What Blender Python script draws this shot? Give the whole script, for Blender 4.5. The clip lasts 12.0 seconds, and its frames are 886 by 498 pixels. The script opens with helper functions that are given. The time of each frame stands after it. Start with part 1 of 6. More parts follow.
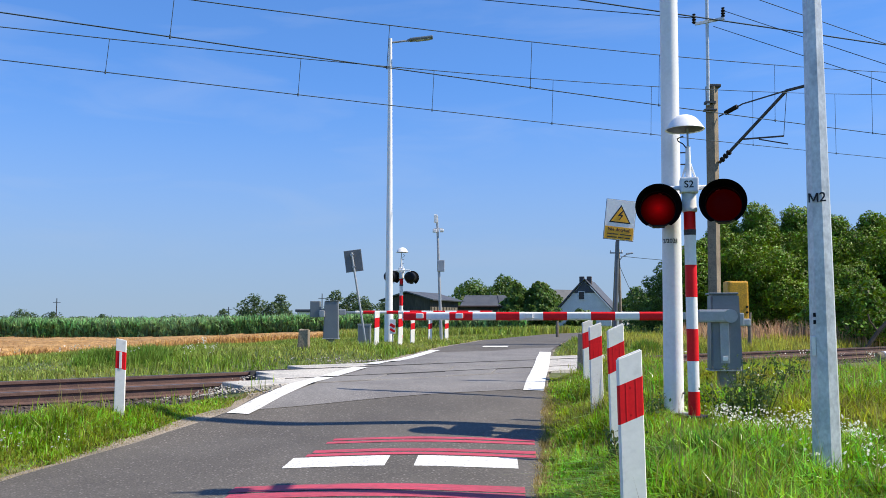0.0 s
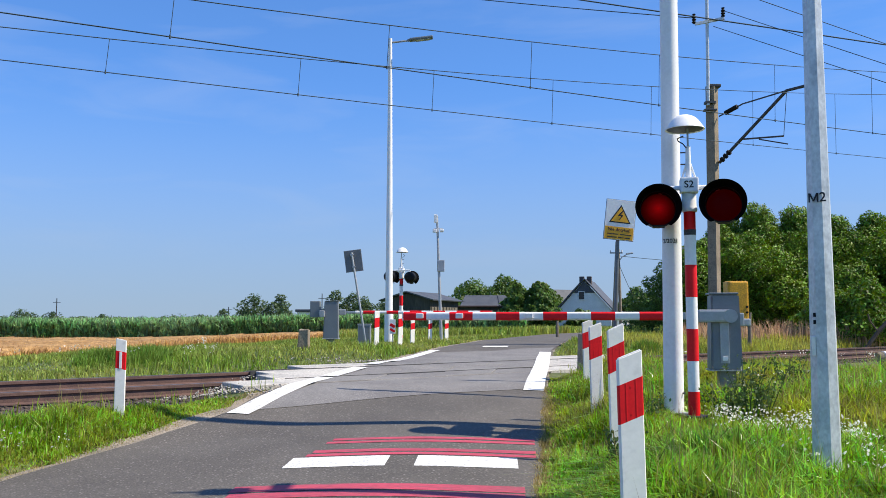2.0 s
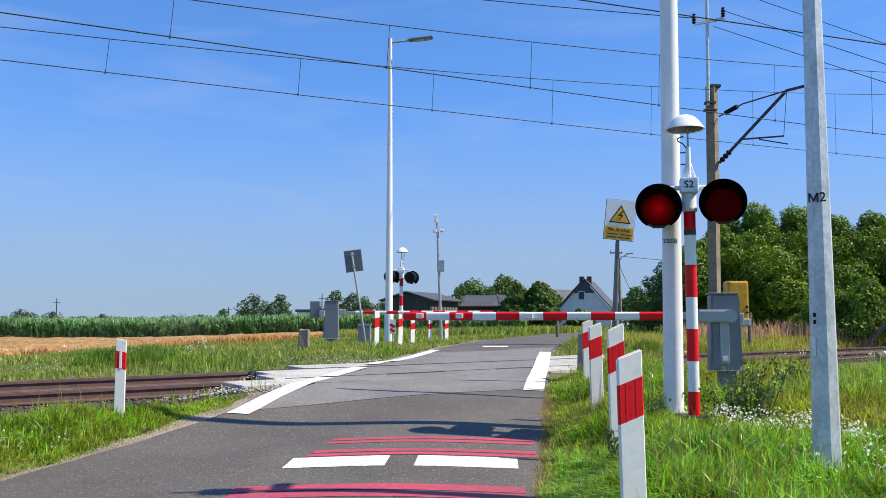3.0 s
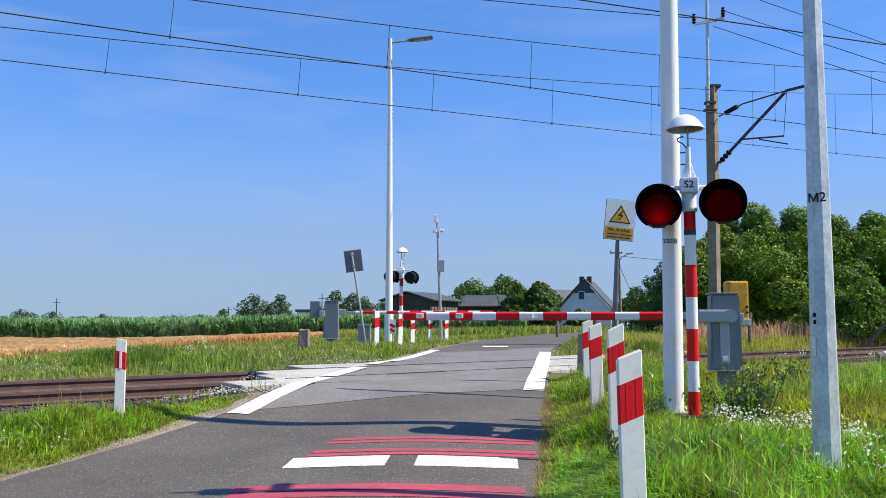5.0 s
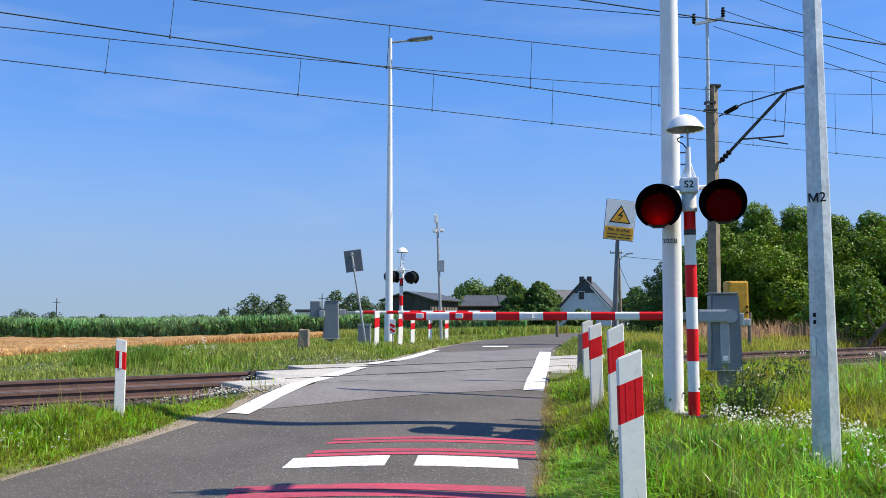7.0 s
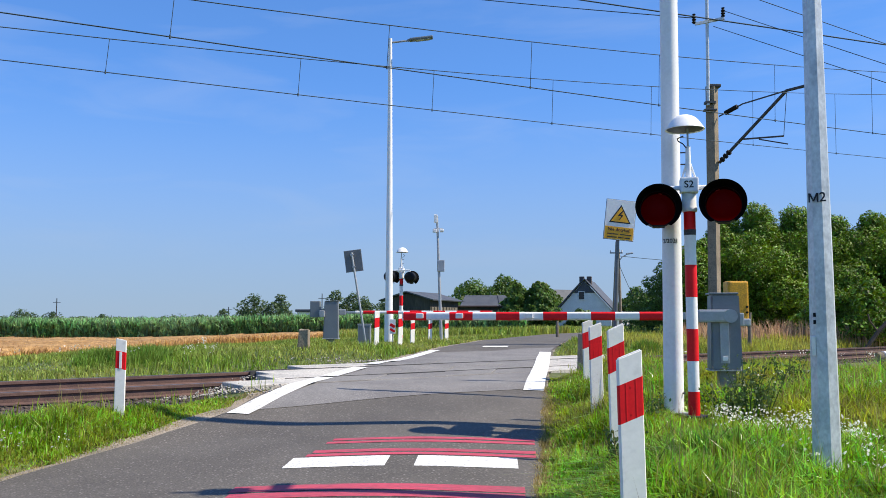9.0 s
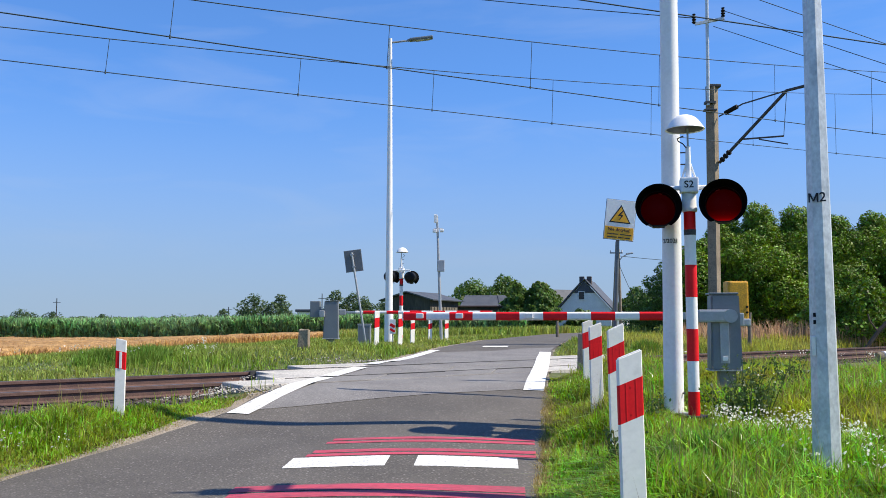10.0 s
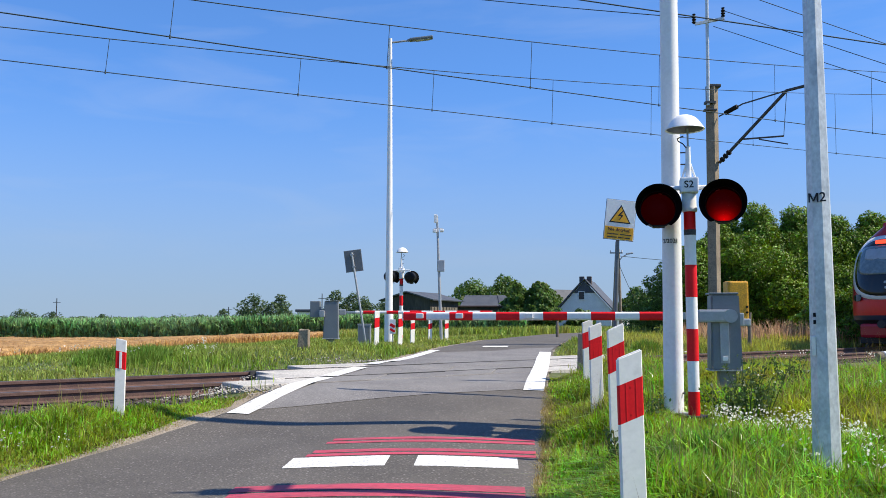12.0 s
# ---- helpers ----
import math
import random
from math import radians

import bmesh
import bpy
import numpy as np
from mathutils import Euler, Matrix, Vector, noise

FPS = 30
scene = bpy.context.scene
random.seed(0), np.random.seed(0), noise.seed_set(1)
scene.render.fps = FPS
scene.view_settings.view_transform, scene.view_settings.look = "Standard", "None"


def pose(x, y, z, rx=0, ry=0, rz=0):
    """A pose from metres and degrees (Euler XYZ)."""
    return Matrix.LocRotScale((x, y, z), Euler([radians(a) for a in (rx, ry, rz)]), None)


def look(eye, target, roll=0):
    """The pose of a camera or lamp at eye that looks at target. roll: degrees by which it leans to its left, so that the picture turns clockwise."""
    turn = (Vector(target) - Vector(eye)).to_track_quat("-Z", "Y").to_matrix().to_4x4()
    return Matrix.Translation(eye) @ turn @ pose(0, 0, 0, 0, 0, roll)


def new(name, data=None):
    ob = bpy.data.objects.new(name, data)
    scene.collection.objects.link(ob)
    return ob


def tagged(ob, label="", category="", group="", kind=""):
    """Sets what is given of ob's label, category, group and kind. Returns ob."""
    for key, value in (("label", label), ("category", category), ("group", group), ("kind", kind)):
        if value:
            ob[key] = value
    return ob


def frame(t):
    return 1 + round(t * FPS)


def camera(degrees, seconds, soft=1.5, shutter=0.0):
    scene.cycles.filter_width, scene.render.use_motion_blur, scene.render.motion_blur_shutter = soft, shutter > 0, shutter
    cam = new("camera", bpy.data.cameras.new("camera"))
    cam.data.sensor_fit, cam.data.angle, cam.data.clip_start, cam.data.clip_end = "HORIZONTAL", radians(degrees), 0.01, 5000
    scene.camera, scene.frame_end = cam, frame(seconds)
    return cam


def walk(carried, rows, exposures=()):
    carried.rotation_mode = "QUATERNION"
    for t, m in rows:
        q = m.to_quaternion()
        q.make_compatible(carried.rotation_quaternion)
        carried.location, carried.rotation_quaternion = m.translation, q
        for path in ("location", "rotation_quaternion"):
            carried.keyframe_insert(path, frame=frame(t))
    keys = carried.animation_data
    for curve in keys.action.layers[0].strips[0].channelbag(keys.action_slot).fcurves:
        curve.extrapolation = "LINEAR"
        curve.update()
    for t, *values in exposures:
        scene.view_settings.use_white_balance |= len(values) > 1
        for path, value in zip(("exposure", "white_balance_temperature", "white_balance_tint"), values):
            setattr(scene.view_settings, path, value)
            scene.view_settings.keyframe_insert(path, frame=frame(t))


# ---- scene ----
cam = camera(55.2, 12.0, soft=0.65)
EYE = (0.0, 0.0, 1.0)
walk(cam, [(0.0, look(EYE, (0.0, 100.0, 9.467))), (12.0, look(EYE, (0.0, 100.0, 9.467)))],
     exposures=[(0.0, 0.38), (12.0, 0.38)])

# ---------------------------------------------------------------- light
SUN_WAY = Vector((1.0, -0.1, 1.17)).normalized()
world = bpy.data.worlds.new("sky")
scene.world = world
world.use_nodes = True
wn, wl = world.node_tree.nodes, world.node_tree.links
sky = wn.new("ShaderNodeTexSky")
sky.sky_type = 'NISHITA'
sky.sun_disc = False
sky.sun_elevation = math.asin(SUN_WAY.z)
sky.sun_rotation = math.atan2(SUN_WAY.x, SUN_WAY.y)
sky.air_density, sky.dust_density, sky.ozone_density, sky.altitude = 1.0, 0.0, 5.0, 1200
soften, tint = wn.new("ShaderNodeGamma"), wn.new("ShaderNodeMix")
soften.inputs["Gamma"].default_value = 0.68
tint.data_type, tint.blend_type = 'RGBA', 'MULTIPLY'
tint.inputs[0].default_value = 1.0
tint.inputs[7].default_value = (0.545, 0.955, 1.55, 1)
wl.new(sky.outputs[0], soften.inputs[0])
wl.new(soften.outputs[0], tint.inputs[6])
# thin streaks of high cloud
gen, squash, wisp, veil, haze = (wn.new(k) for k in ("ShaderNodeTexCoord", "ShaderNodeMapping", "ShaderNodeTexNoise", "ShaderNodeMapRange", "ShaderNodeMix"))
squash.inputs["Scale"].default_value, squash.inputs["Rotation"].default_value = (3.0, 2.0, 14.0), (0.0, 0.3, 0.2)
wisp.inputs["Scale"].default_value, wisp.inputs["Detail"].default_value, wisp.inputs["Distortion"].default_value = 1.6, 8.0, 0.6
veil.inputs["From Min"].default_value, veil.inputs["From Max"].default_value, veil.inputs["To Max"].default_value = 0.5, 0.8, 0.14
haze.data_type = 'RGBA'
haze.inputs[7].default_value = (3.6, 3.8, 4.1, 1)
wl.new(gen.outputs["Generated"], squash.inputs[0])
wl.new(squash.outputs[0], wisp.inputs["Vector"])
wl.new(wisp.outputs[0], veil.inputs[0])
wl.new(veil.outputs[0], haze.inputs[0])
wl.new(tint.outputs[2], haze.inputs[6])
# grey-blue haze low over the fields
low, fade, mist = (wn.new(k) for k in ("ShaderNodeSeparateXYZ", "ShaderNodeMapRange", "ShaderNodeMix"))
fade.interpolation_type = 'SMOOTHSTEP'
fade.inputs["From Min"].default_value, fade.inputs["From Max"].default_value = 0.29, -0.02
fade.inputs["To Max"].default_value = 0.85
mist.data_type = 'RGBA'
mist.inputs[7].default_value = (1.7, 2.12, 2.74, 1)
wl.new(gen.outputs["Generated"], low.inputs[0])
wl.new(low.outputs[2], fade.inputs[0])
wl.new(fade.outputs[0], mist.inputs[0])
wl.new(haze.outputs[2], mist.inputs[6])
wl.new(mist.outputs[2], wn["Background"].inputs[0])
wn["Background"].inputs[1].default_value = 0.16
sun_data = bpy.data.lights.new("sun", 'SUN')
sun_data.energy, sun_data.angle, sun_data.color = 5.1, radians(0.53), (1.0, 0.905, 0.74)
sun = new("sun", sun_data)
sun.matrix_world = look(SUN_WAY * 60, (0, 0, 0))


# ---------------------------------------------------------------- materials
def mat(name, c1, c2=None, rough=0.6, metal=0.0, scale=6.0, fine=60.0, bump=0.15, dist=0.01, spot=None, island=0.0,
        lo=0.35, hi=0.65, spec=0.5, coords='Object', fine_amt=0.35, stretch=(1, 1, 1), per_object=0.0, flecks=None):
    """A surface with two scales of colour change, fine relief, and optional dark or pale spots."""
    m = bpy.data.materials.new(name)
    m.use_nodes = True
    n, l = m.node_tree.nodes, m.node_tree.links
    b = n["Principled BSDF"]
    b.inputs["Roughness"].default_value, b.inputs["Metallic"].default_value = rough, metal
    b.inputs["Specular IOR Level"].default_value = spec
    tc = n.new("ShaderNodeTexCoord")
    mp = n.new("ShaderNodeMapping")
    mp.inputs["Scale"].default_value = stretch
    l.new(tc.outputs[coords], mp.inputs[0])
    big, small = n.new("ShaderNodeTexNoise"), n.new("ShaderNodeTexNoise")
    for t, s, d in ((big, scale, 5), (small, fine, 4)):
        t.inputs["Scale"].default_value, t.inputs["Detail"].default_value = s, d
        l.new(mp.outputs[0], t.inputs["Vector"])
    ramp = n.new("ShaderNodeMapRange")
    ramp.inputs["From Min"].default_value, ramp.inputs["From Max"].default_value = lo, hi
    l.new(big.outputs[0], ramp.inputs[0])
    mix = n.new("ShaderNodeMix")
    mix.data_type = 'RGBA'
    mix.inputs[6].default_value = (*c1, 1)
    mix.inputs[7].default_value = (*(c2 or [v * 0.8 for v in c1]), 1)
    l.new(ramp.outputs[0], mix.inputs[0])
    hs = n.new("ShaderNodeHueSaturation")
    l.new(mix.outputs[2], hs.inputs["Color"])
    val = n.new("ShaderNodeMapRange")
    val.inputs["From Min"].default_value, val.inputs["From Max"].default_value = 0.3, 0.7
    val.inputs["To Min"].default_value, val.inputs["To Max"].default_value = 1 - fine_amt, 1 + fine_amt
    l.new(small.outputs[0], val.inputs[0])
    last = val.outputs[0]
    if island or per_object:
        if island:
            g = n.new("ShaderNodeNewGeometry")
            src = g.outputs["Random Per Island"]
        else:
            g = n.new("ShaderNodeObjectInfo")
            src = g.outputs["Random"]
        amt = island or per_object
        r2 = n.new("ShaderNodeMapRange")
        r2.inputs["To Min"].default_value, r2.inputs["To Max"].default_value = 1 - amt, 1 + amt
        l.new(src, r2.inputs[0])
        mul = n.new("ShaderNodeMath")
        mul.operation = 'MULTIPLY'
        l.new(last, mul.inputs[0])
        l.new(r2.outputs[0], mul.inputs[1])
        last = mul.outputs[0]
        r3 = n.new("ShaderNodeMapRange")
        r3.inputs["To Min"].default_value, r3.inputs["To Max"].default_value = 0.5 - amt * 0.05, 0.5 + amt * 0.05
        l.new(src, r3.inputs[0])
        l.new(r3.outputs[0], hs.inputs["Hue"])
    l.new(last, hs.inputs["Value"])
    col = hs.outputs[0]
    if spot:
        sc, amount, sp_col = spot
        v = n.new("ShaderNodeTexNoise")
        v.inputs["Scale"].default_value, v.inputs["Detail"].default_value = sc, 6
        l.new(mp.outputs[0], v.inputs["Vector"])
        r4 = n.new("ShaderNodeMapRange")
        r4.inputs["From Min"].default_value, r4.inputs["From Max"].default_value = 0.56, 0.72
        r4.inputs["To Max"].default_value = amount
        l.new(v.outputs[0], r4.inputs[0])
        mx = n.new("ShaderNodeMix")
        mx.data_type = 'RGBA'
        mx.inputs[7].default_value = (*sp_col, 1)
        l.new(r4.outputs[0], mx.inputs[0])
        l.new(col, mx.inputs[6])
        col = mx.outputs[2]
    if flecks:
        sc, size, amount, fl_col = flecks
        v = n.new("ShaderNodeTexVoronoi")
        v.inputs["Scale"].default_value = sc
        l.new(mp.outputs[0], v.inputs["Vector"])
        r5 = n.new("ShaderNodeMapRange")
        r5.inputs["From Min"].default_value, r5.inputs["From Max"].default_value = size, size * 0.6
        r5.inputs["To Max"].default_value = amount
        l.new(v.outputs["Distance"], r5.inputs[0])
        pick = n.new("ShaderNodeMath")
        pick.operation = 'MULTIPLY'
        l.new(r5.outputs[0], pick.inputs[0])
        l.new(v.outputs["Color"], pick.inputs[1])
        mx = n.new("ShaderNodeMix")
        mx.data_type = 'RGBA'
        mx.inputs[7].default_value = (*fl_col, 1)
        l.new(pick.outputs[0], mx.inputs[0])
        l.new(col, mx.inputs[6])
        col = mx.outputs[2]
    l.new(col, b.inputs["Base Color"])
    bp = n.new("ShaderNodeBump")
    bp.inputs["Strength"].default_value, bp.inputs["Distance"].default_value = bump, dist
    l.new(small.outputs[0], bp.inputs["Height"])
    l.new(bp.outputs[0], b.inputs["Normal"])
    return m


def leaf_mat(name, c1, c2, island=0.4, through_amt=0.35, scale=0.4, gloss=0.5):
    """Foliage: diffuse, some light shining through, a little gloss; each leaf has its own shade."""
    m = mat(name, c1, c2, rough=gloss, scale=scale, fine=3.0, island=island, bump=0.0, spec=0.3)
    n, l = m.node_tree.nodes, m.node_tree.links
    b = n["Principled BSDF"]
    tr = n.new("ShaderNodeBsdfTranslucent")
    hs = b.inputs["Base Color"].links[0].from_socket
    up = n.new("ShaderNodeHueSaturation")
    up.inputs["Value"].default_value, up.inputs["Saturation"].default_value, up.inputs["Hue"].default_value = 1.5, 1.1, 0.49
    l.new(hs, up.inputs["Color"])
    l.new(up.outputs[0], tr.inputs[0])
    mx = n.new("ShaderNodeMixShader")
    mx.inputs[0].default_value = through_amt
    l.new(b.outputs[0], mx.inputs[1])
    l.new(tr.outputs[0], mx.inputs[2])
    l.new(mx.outputs[0], n["Material Output"].inputs[0])
    return m


ASPHALT = mat("asphalt", (0.086, 0.076, 0.064), (0.112, 0.1, 0.085), rough=0.85, scale=0.7, fine=60, bump=0.5, dist=0.005,
              spot=(0.9, 0.35, (0.145, 0.13, 0.115)), fine_amt=0.45, flecks=(24, 0.3, 0.9, (0.32, 0.29, 0.26)))
ASPHALT_PALE = mat("worn_asphalt", (0.16, 0.15, 0.145), (0.21, 0.2, 0.19), rough=0.88, scale=0.9, fine=60, bump=0.5, dist=0.005,
                   spot=(1.4, 0.4, (0.13, 0.12, 0.11)), fine_amt=0.45, flecks=(22, 0.3, 0.8, (0.4, 0.37, 0.34)))
WHITE_LINE = mat("road_paint_white", (0.8, 0.79, 0.76), (0.66, 0.65, 0.62), rough=0.7, scale=3, fine=40, bump=0.4, dist=0.004,
                 spot=(14, 0.75, (0.27, 0.265, 0.26)))
RED_LINE = mat("road_paint_red", (0.5, 0.06, 0.1), (0.38, 0.055, 0.085), rough=0.75, scale=2.5, fine=40, bump=0.5, dist=0.004,
               spot=(7, 0.8, (0.13, 0.085, 0.09)), stretch=(0.35, 2.2, 1))
CONCRETE = mat("concrete_panel", (0.52, 0.49, 0.44), (0.4, 0.38, 0.35), rough=0.85, scale=1.5, fine=30, bump=0.3,
               spot=(5, 0.5, (0.22, 0.2, 0.18)), per_object=0.08)
OLD_CONCRETE = mat("weathered_concrete", (0.31, 0.25, 0.175), (0.21, 0.17, 0.12), rough=0.9, scale=3, fine=40, bump=0.5,
                   spot=(8, 0.6, (0.1, 0.09, 0.07)))
RUBBER = mat("rubber_seal", (0.03, 0.03, 0.032), (0.05, 0.05, 0.05), rough=0.8)
RUST = mat("rusty_rail_steel", (0.135, 0.075, 0.06), (0.09, 0.052, 0.045), rough=0.8, metal=0.0, scale=4, fine=60, bump=0.3)
RAIL_TOP = mat("worn_rail_head", (0.32, 0.27, 0.24), (0.24, 0.2, 0.18), rough=0.4, metal=0.7, scale=2, fine=30, bump=0.05)
SLEEPER = mat("sleeper_concrete", (0.11, 0.085, 0.068), (0.08, 0.06, 0.05), rough=0.9, scale=5, fine=50)
BALLAST = mat("ballast_stone", (0.105, 0.078, 0.063), (0.065, 0.05, 0.041), rough=0.9, scale=2, fine=15, island=0.45)
PALE_STONE = mat("pale_rubble", (0.42, 0.38, 0.33), (0.3, 0.275, 0.25), rough=0.9, scale=3, fine=15, island=0.3)
WHITE = mat("white_paint", (0.9, 0.9, 0.89), (0.85, 0.85, 0.845), rough=0.45, scale=2.5, fine=30, bump=0.04, fine_amt=0.04,
            spot=(7, 0.2, (0.6, 0.6, 0.57)))
PLASTIC = mat("white_plastic", (0.93, 0.9, 0.84), (0.88, 0.85, 0.79), rough=0.4, scale=4, fine=30, bump=0.03, fine_amt=0.04,
              spot=(11, 0.3, (0.52, 0.51, 0.47)))
RED = mat("red_reflective_sheet", (0.85, 0.012, 0.018), (0.76, 0.01, 0.016), rough=0.45, scale=4, fine=40, bump=0.03, fine_amt=0.06, spec=0.25)
GREY_BOX = mat("grey_enamel", (0.19, 0.215, 0.235), (0.16, 0.18, 0.2), rough=0.42, scale=3, fine=50, bump=0.05, fine_amt=0.06,
               spot=(6, 0.3, (0.3, 0.3, 0.29)))
GREY_LIGHT = mat("light_grey_metal", (0.42, 0.44, 0.46), (0.36, 0.38, 0.4), rough=0.45, metal=0.3, scale=5, fine=40, bump=0.05, fine_amt=0.08)
GALV = mat("galvanised_steel", (0.72, 0.74, 0.73), (0.5, 0.53, 0.54), rough=0.42, metal=0.25, scale=5, fine=34, bump=0.08,
           fine_amt=0.16, stretch=(1, 1, 0.7), spot=(13, 0.45, (0.82, 0.85, 0.87)))
BLACK = mat("black_housing", (0.006, 0.006, 0.0065), (0.01, 0.01, 0.0105), rough=0.6, scale=6, fine=50, bump=0.03, spec=0.18)
VISOR = mat("matt_black_hood", (0.003, 0.003, 0.0032), (0.005, 0.005, 0.005), rough=0.9, scale=6, fine=50, bump=0.03, spec=0.03)
INK = mat("black_lettering", (0.012, 0.012, 0.014), (0.02, 0.02, 0.02), rough=0.6)
STEEL_DARK = mat("dark_steel", (0.06, 0.065, 0.075), (0.09, 0.085, 0.08), rough=0.55, metal=0.5, scale=6, fine=50)
WIRE = mat("copper_wire", (0.045, 0.07, 0.085), (0.06, 0.085, 0.1), rough=0.75, metal=0.0, spec=0.2)
YELLOW = mat("sign_yellow", (0.88, 0.44, 0.015), (0.82, 0.39, 0.015), rough=0.4, scale=4, fine=40, bump=0.02, fine_amt=0.05)
AMBER = mat("yellow_enamel", (0.72, 0.36, 0.015), (0.6, 0.29, 0.015), rough=0.5, scale=5, fine=40, spot=(8, 0.4, (0.3, 0.14, 0.03)))
SIGN_GREY = mat("sign_back_grey", (0.17, 0.18, 0.19), (0.14, 0.15, 0.16), rough=0.45, metal=0.4, scale=4, fine=40, fine_amt=0.08)
TIMBER = mat("grey_timber", (0.2, 0.17, 0.13), (0.12, 0.1, 0.08), rough=0.9, scale=8, fine=40, stretch=(1, 1, 0.15), bump=0.4)
BARN_WOOD = mat("dark_barn_boards", (0.035, 0.032, 0.03), (0.06, 0.052, 0.045), rough=0.85, scale=1.5, fine=12, stretch=(1, 1, 0.1))
ROOF = mat("dark_roof_sheet", (0.06, 0.066, 0.078), (0.085, 0.09, 0.1), rough=0.6, scale=0.8, fine=10)
RENDERED = mat("grey_render", (0.78, 0.78, 0.77), (0.7, 0.7, 0.69), rough=0.9, scale=1, fine=12, fine_amt=0.1)
BRICK_DARK = mat("soot_brick", (0.07, 0.06, 0.06), (0.1, 0.08, 0.075), rough=0.9)
TRAIN_RED = mat("train_red", (0.42, 0.01, 0.025), (0.36, 0.01, 0.022), rough=0.25, scale=1, fine=10, fine_amt=0.05, bump=0)
TRAIN_BRIGHT = mat("train_bright_red", (0.75, 0.02, 0.02), (0.68, 0.02, 0.02), rough=0.3, scale=1, fine=10, fine_amt=0.05, bump=0)
TRAIN_WHITE = mat("train_white", (0.75, 0.76, 0.78), (0.7, 0.71, 0.73), rough=0.3, scale=1, fine=10, fine_amt=0.04, bump=0)
TRAIN_DARK = mat("train_dark_glass", (0.012, 0.014, 0.02), (0.015, 0.017, 0.022), rough=0.12, scale=1, fine=10, fine_amt=0.05, bump=0)
SCREEN_GLASS = mat("windscreen_glass", (0.12, 0.17, 0.2), (0.16, 0.21, 0.23), rough=0.06, scale=2.5, fine=9, fine_amt=0.2, bump=0, spec=0.8)
TRAIN_UNDER = mat("train_underframe", (0.02, 0.02, 0.024), (0.035, 0.032, 0.03), rough=0.7, scale=3, fine=20)
SOIL = mat("gritty_shoulder", (0.3, 0.25, 0.19), (0.22, 0.19, 0.15), rough=0.95, scale=2, fine=40, bump=0.6, fine_amt=0.4)
GROUND = mat("meadow_ground", (0.06, 0.1, 0.02), (0.11, 0.125, 0.035), rough=0.95, scale=0.35, fine=9, bump=0.6, dist=0.05,
             coords='Object', fine_amt=0.5, spot=(0.3, 0.35, (0.2, 0.17, 0.07)))
GRASS = leaf_mat("grass", (0.2, 0.33, 0.022), (0.34, 0.37, 0.055), island=0.6, scale=0.8, through_amt=0.45)
GRASS_BRIGHT = leaf_mat("young_grass", (0.17, 0.37, 0.03), (0.31, 0.46, 0.075), island=0.75, scale=1.2, through_amt=0.38, gloss=0.3)
GRASS_DRY = leaf_mat("dry_grass", (0.36, 0.28, 0.12), (0.3, 0.26, 0.09), island=0.35, scale=0.8)
GRASS_FAR = leaf_mat("rough_grass", (0.17, 0.27, 0.035), (0.34, 0.34, 0.09), island=0.45, scale=0.25)
REED = leaf_mat("reddish_seed_heads", (0.58, 0.38, 0.25), (0.5, 0.34, 0.2), island=0.3)
WHEAT = leaf_mat("ripe_wheat", (0.53, 0.31, 0.115), (0.38, 0.21, 0.07), island=0.5, scale=0.3)
WHEAT_SOIL = mat("wheat_ground", (0.4, 0.235, 0.09), (0.31, 0.175, 0.065), rough=0.95, scale=0.5, fine=5, bump=0.8, dist=0.1)
CORN = leaf_mat("maize", (0.17, 0.32, 0.11), (0.27, 0.39, 0.19), island=0.7, scale=0.3, gloss=0.35)
# darker than the leaves: shade deep among the plants is put into the colour
CORN_SHADE = mat("maize_shade", (0.12, 0.22, 0.055), (0.17, 0.27, 0.085), rough=0.9, scale=0.5, fine=4, bump=1.0, dist=0.3)
LEAF = leaf_mat("tree_leaves", (0.092, 0.175, 0.014), (0.185, 0.27, 0.026), island=0.65, scale=0.5, through_amt=0.2)
LEAF_DARK = leaf_mat("dark_tree_leaves", (0.075, 0.14, 0.028), (0.11, 0.18, 0.04), island=0.4, scale=0.4)
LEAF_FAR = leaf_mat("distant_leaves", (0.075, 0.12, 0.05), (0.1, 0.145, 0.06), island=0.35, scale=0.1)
BARK = mat("bark", (0.11, 0.085, 0.06), (0.07, 0.055, 0.04), rough=0.95, scale=5, fine=30, bump=0.5)
PETAL = leaf_mat("white_petals", (0.82, 0.82, 0.76), (0.75, 0.75, 0.68), island=0.08)
TUSSOCK = leaf_mat("tussock_grass", (0.12, 0.22, 0.03), (0.17, 0.26, 0.045), island=0.4)
WEED = leaf_mat("weed_leaves", (0.06, 0.11, 0.03), (0.09, 0.14, 0.04), island=0.4)


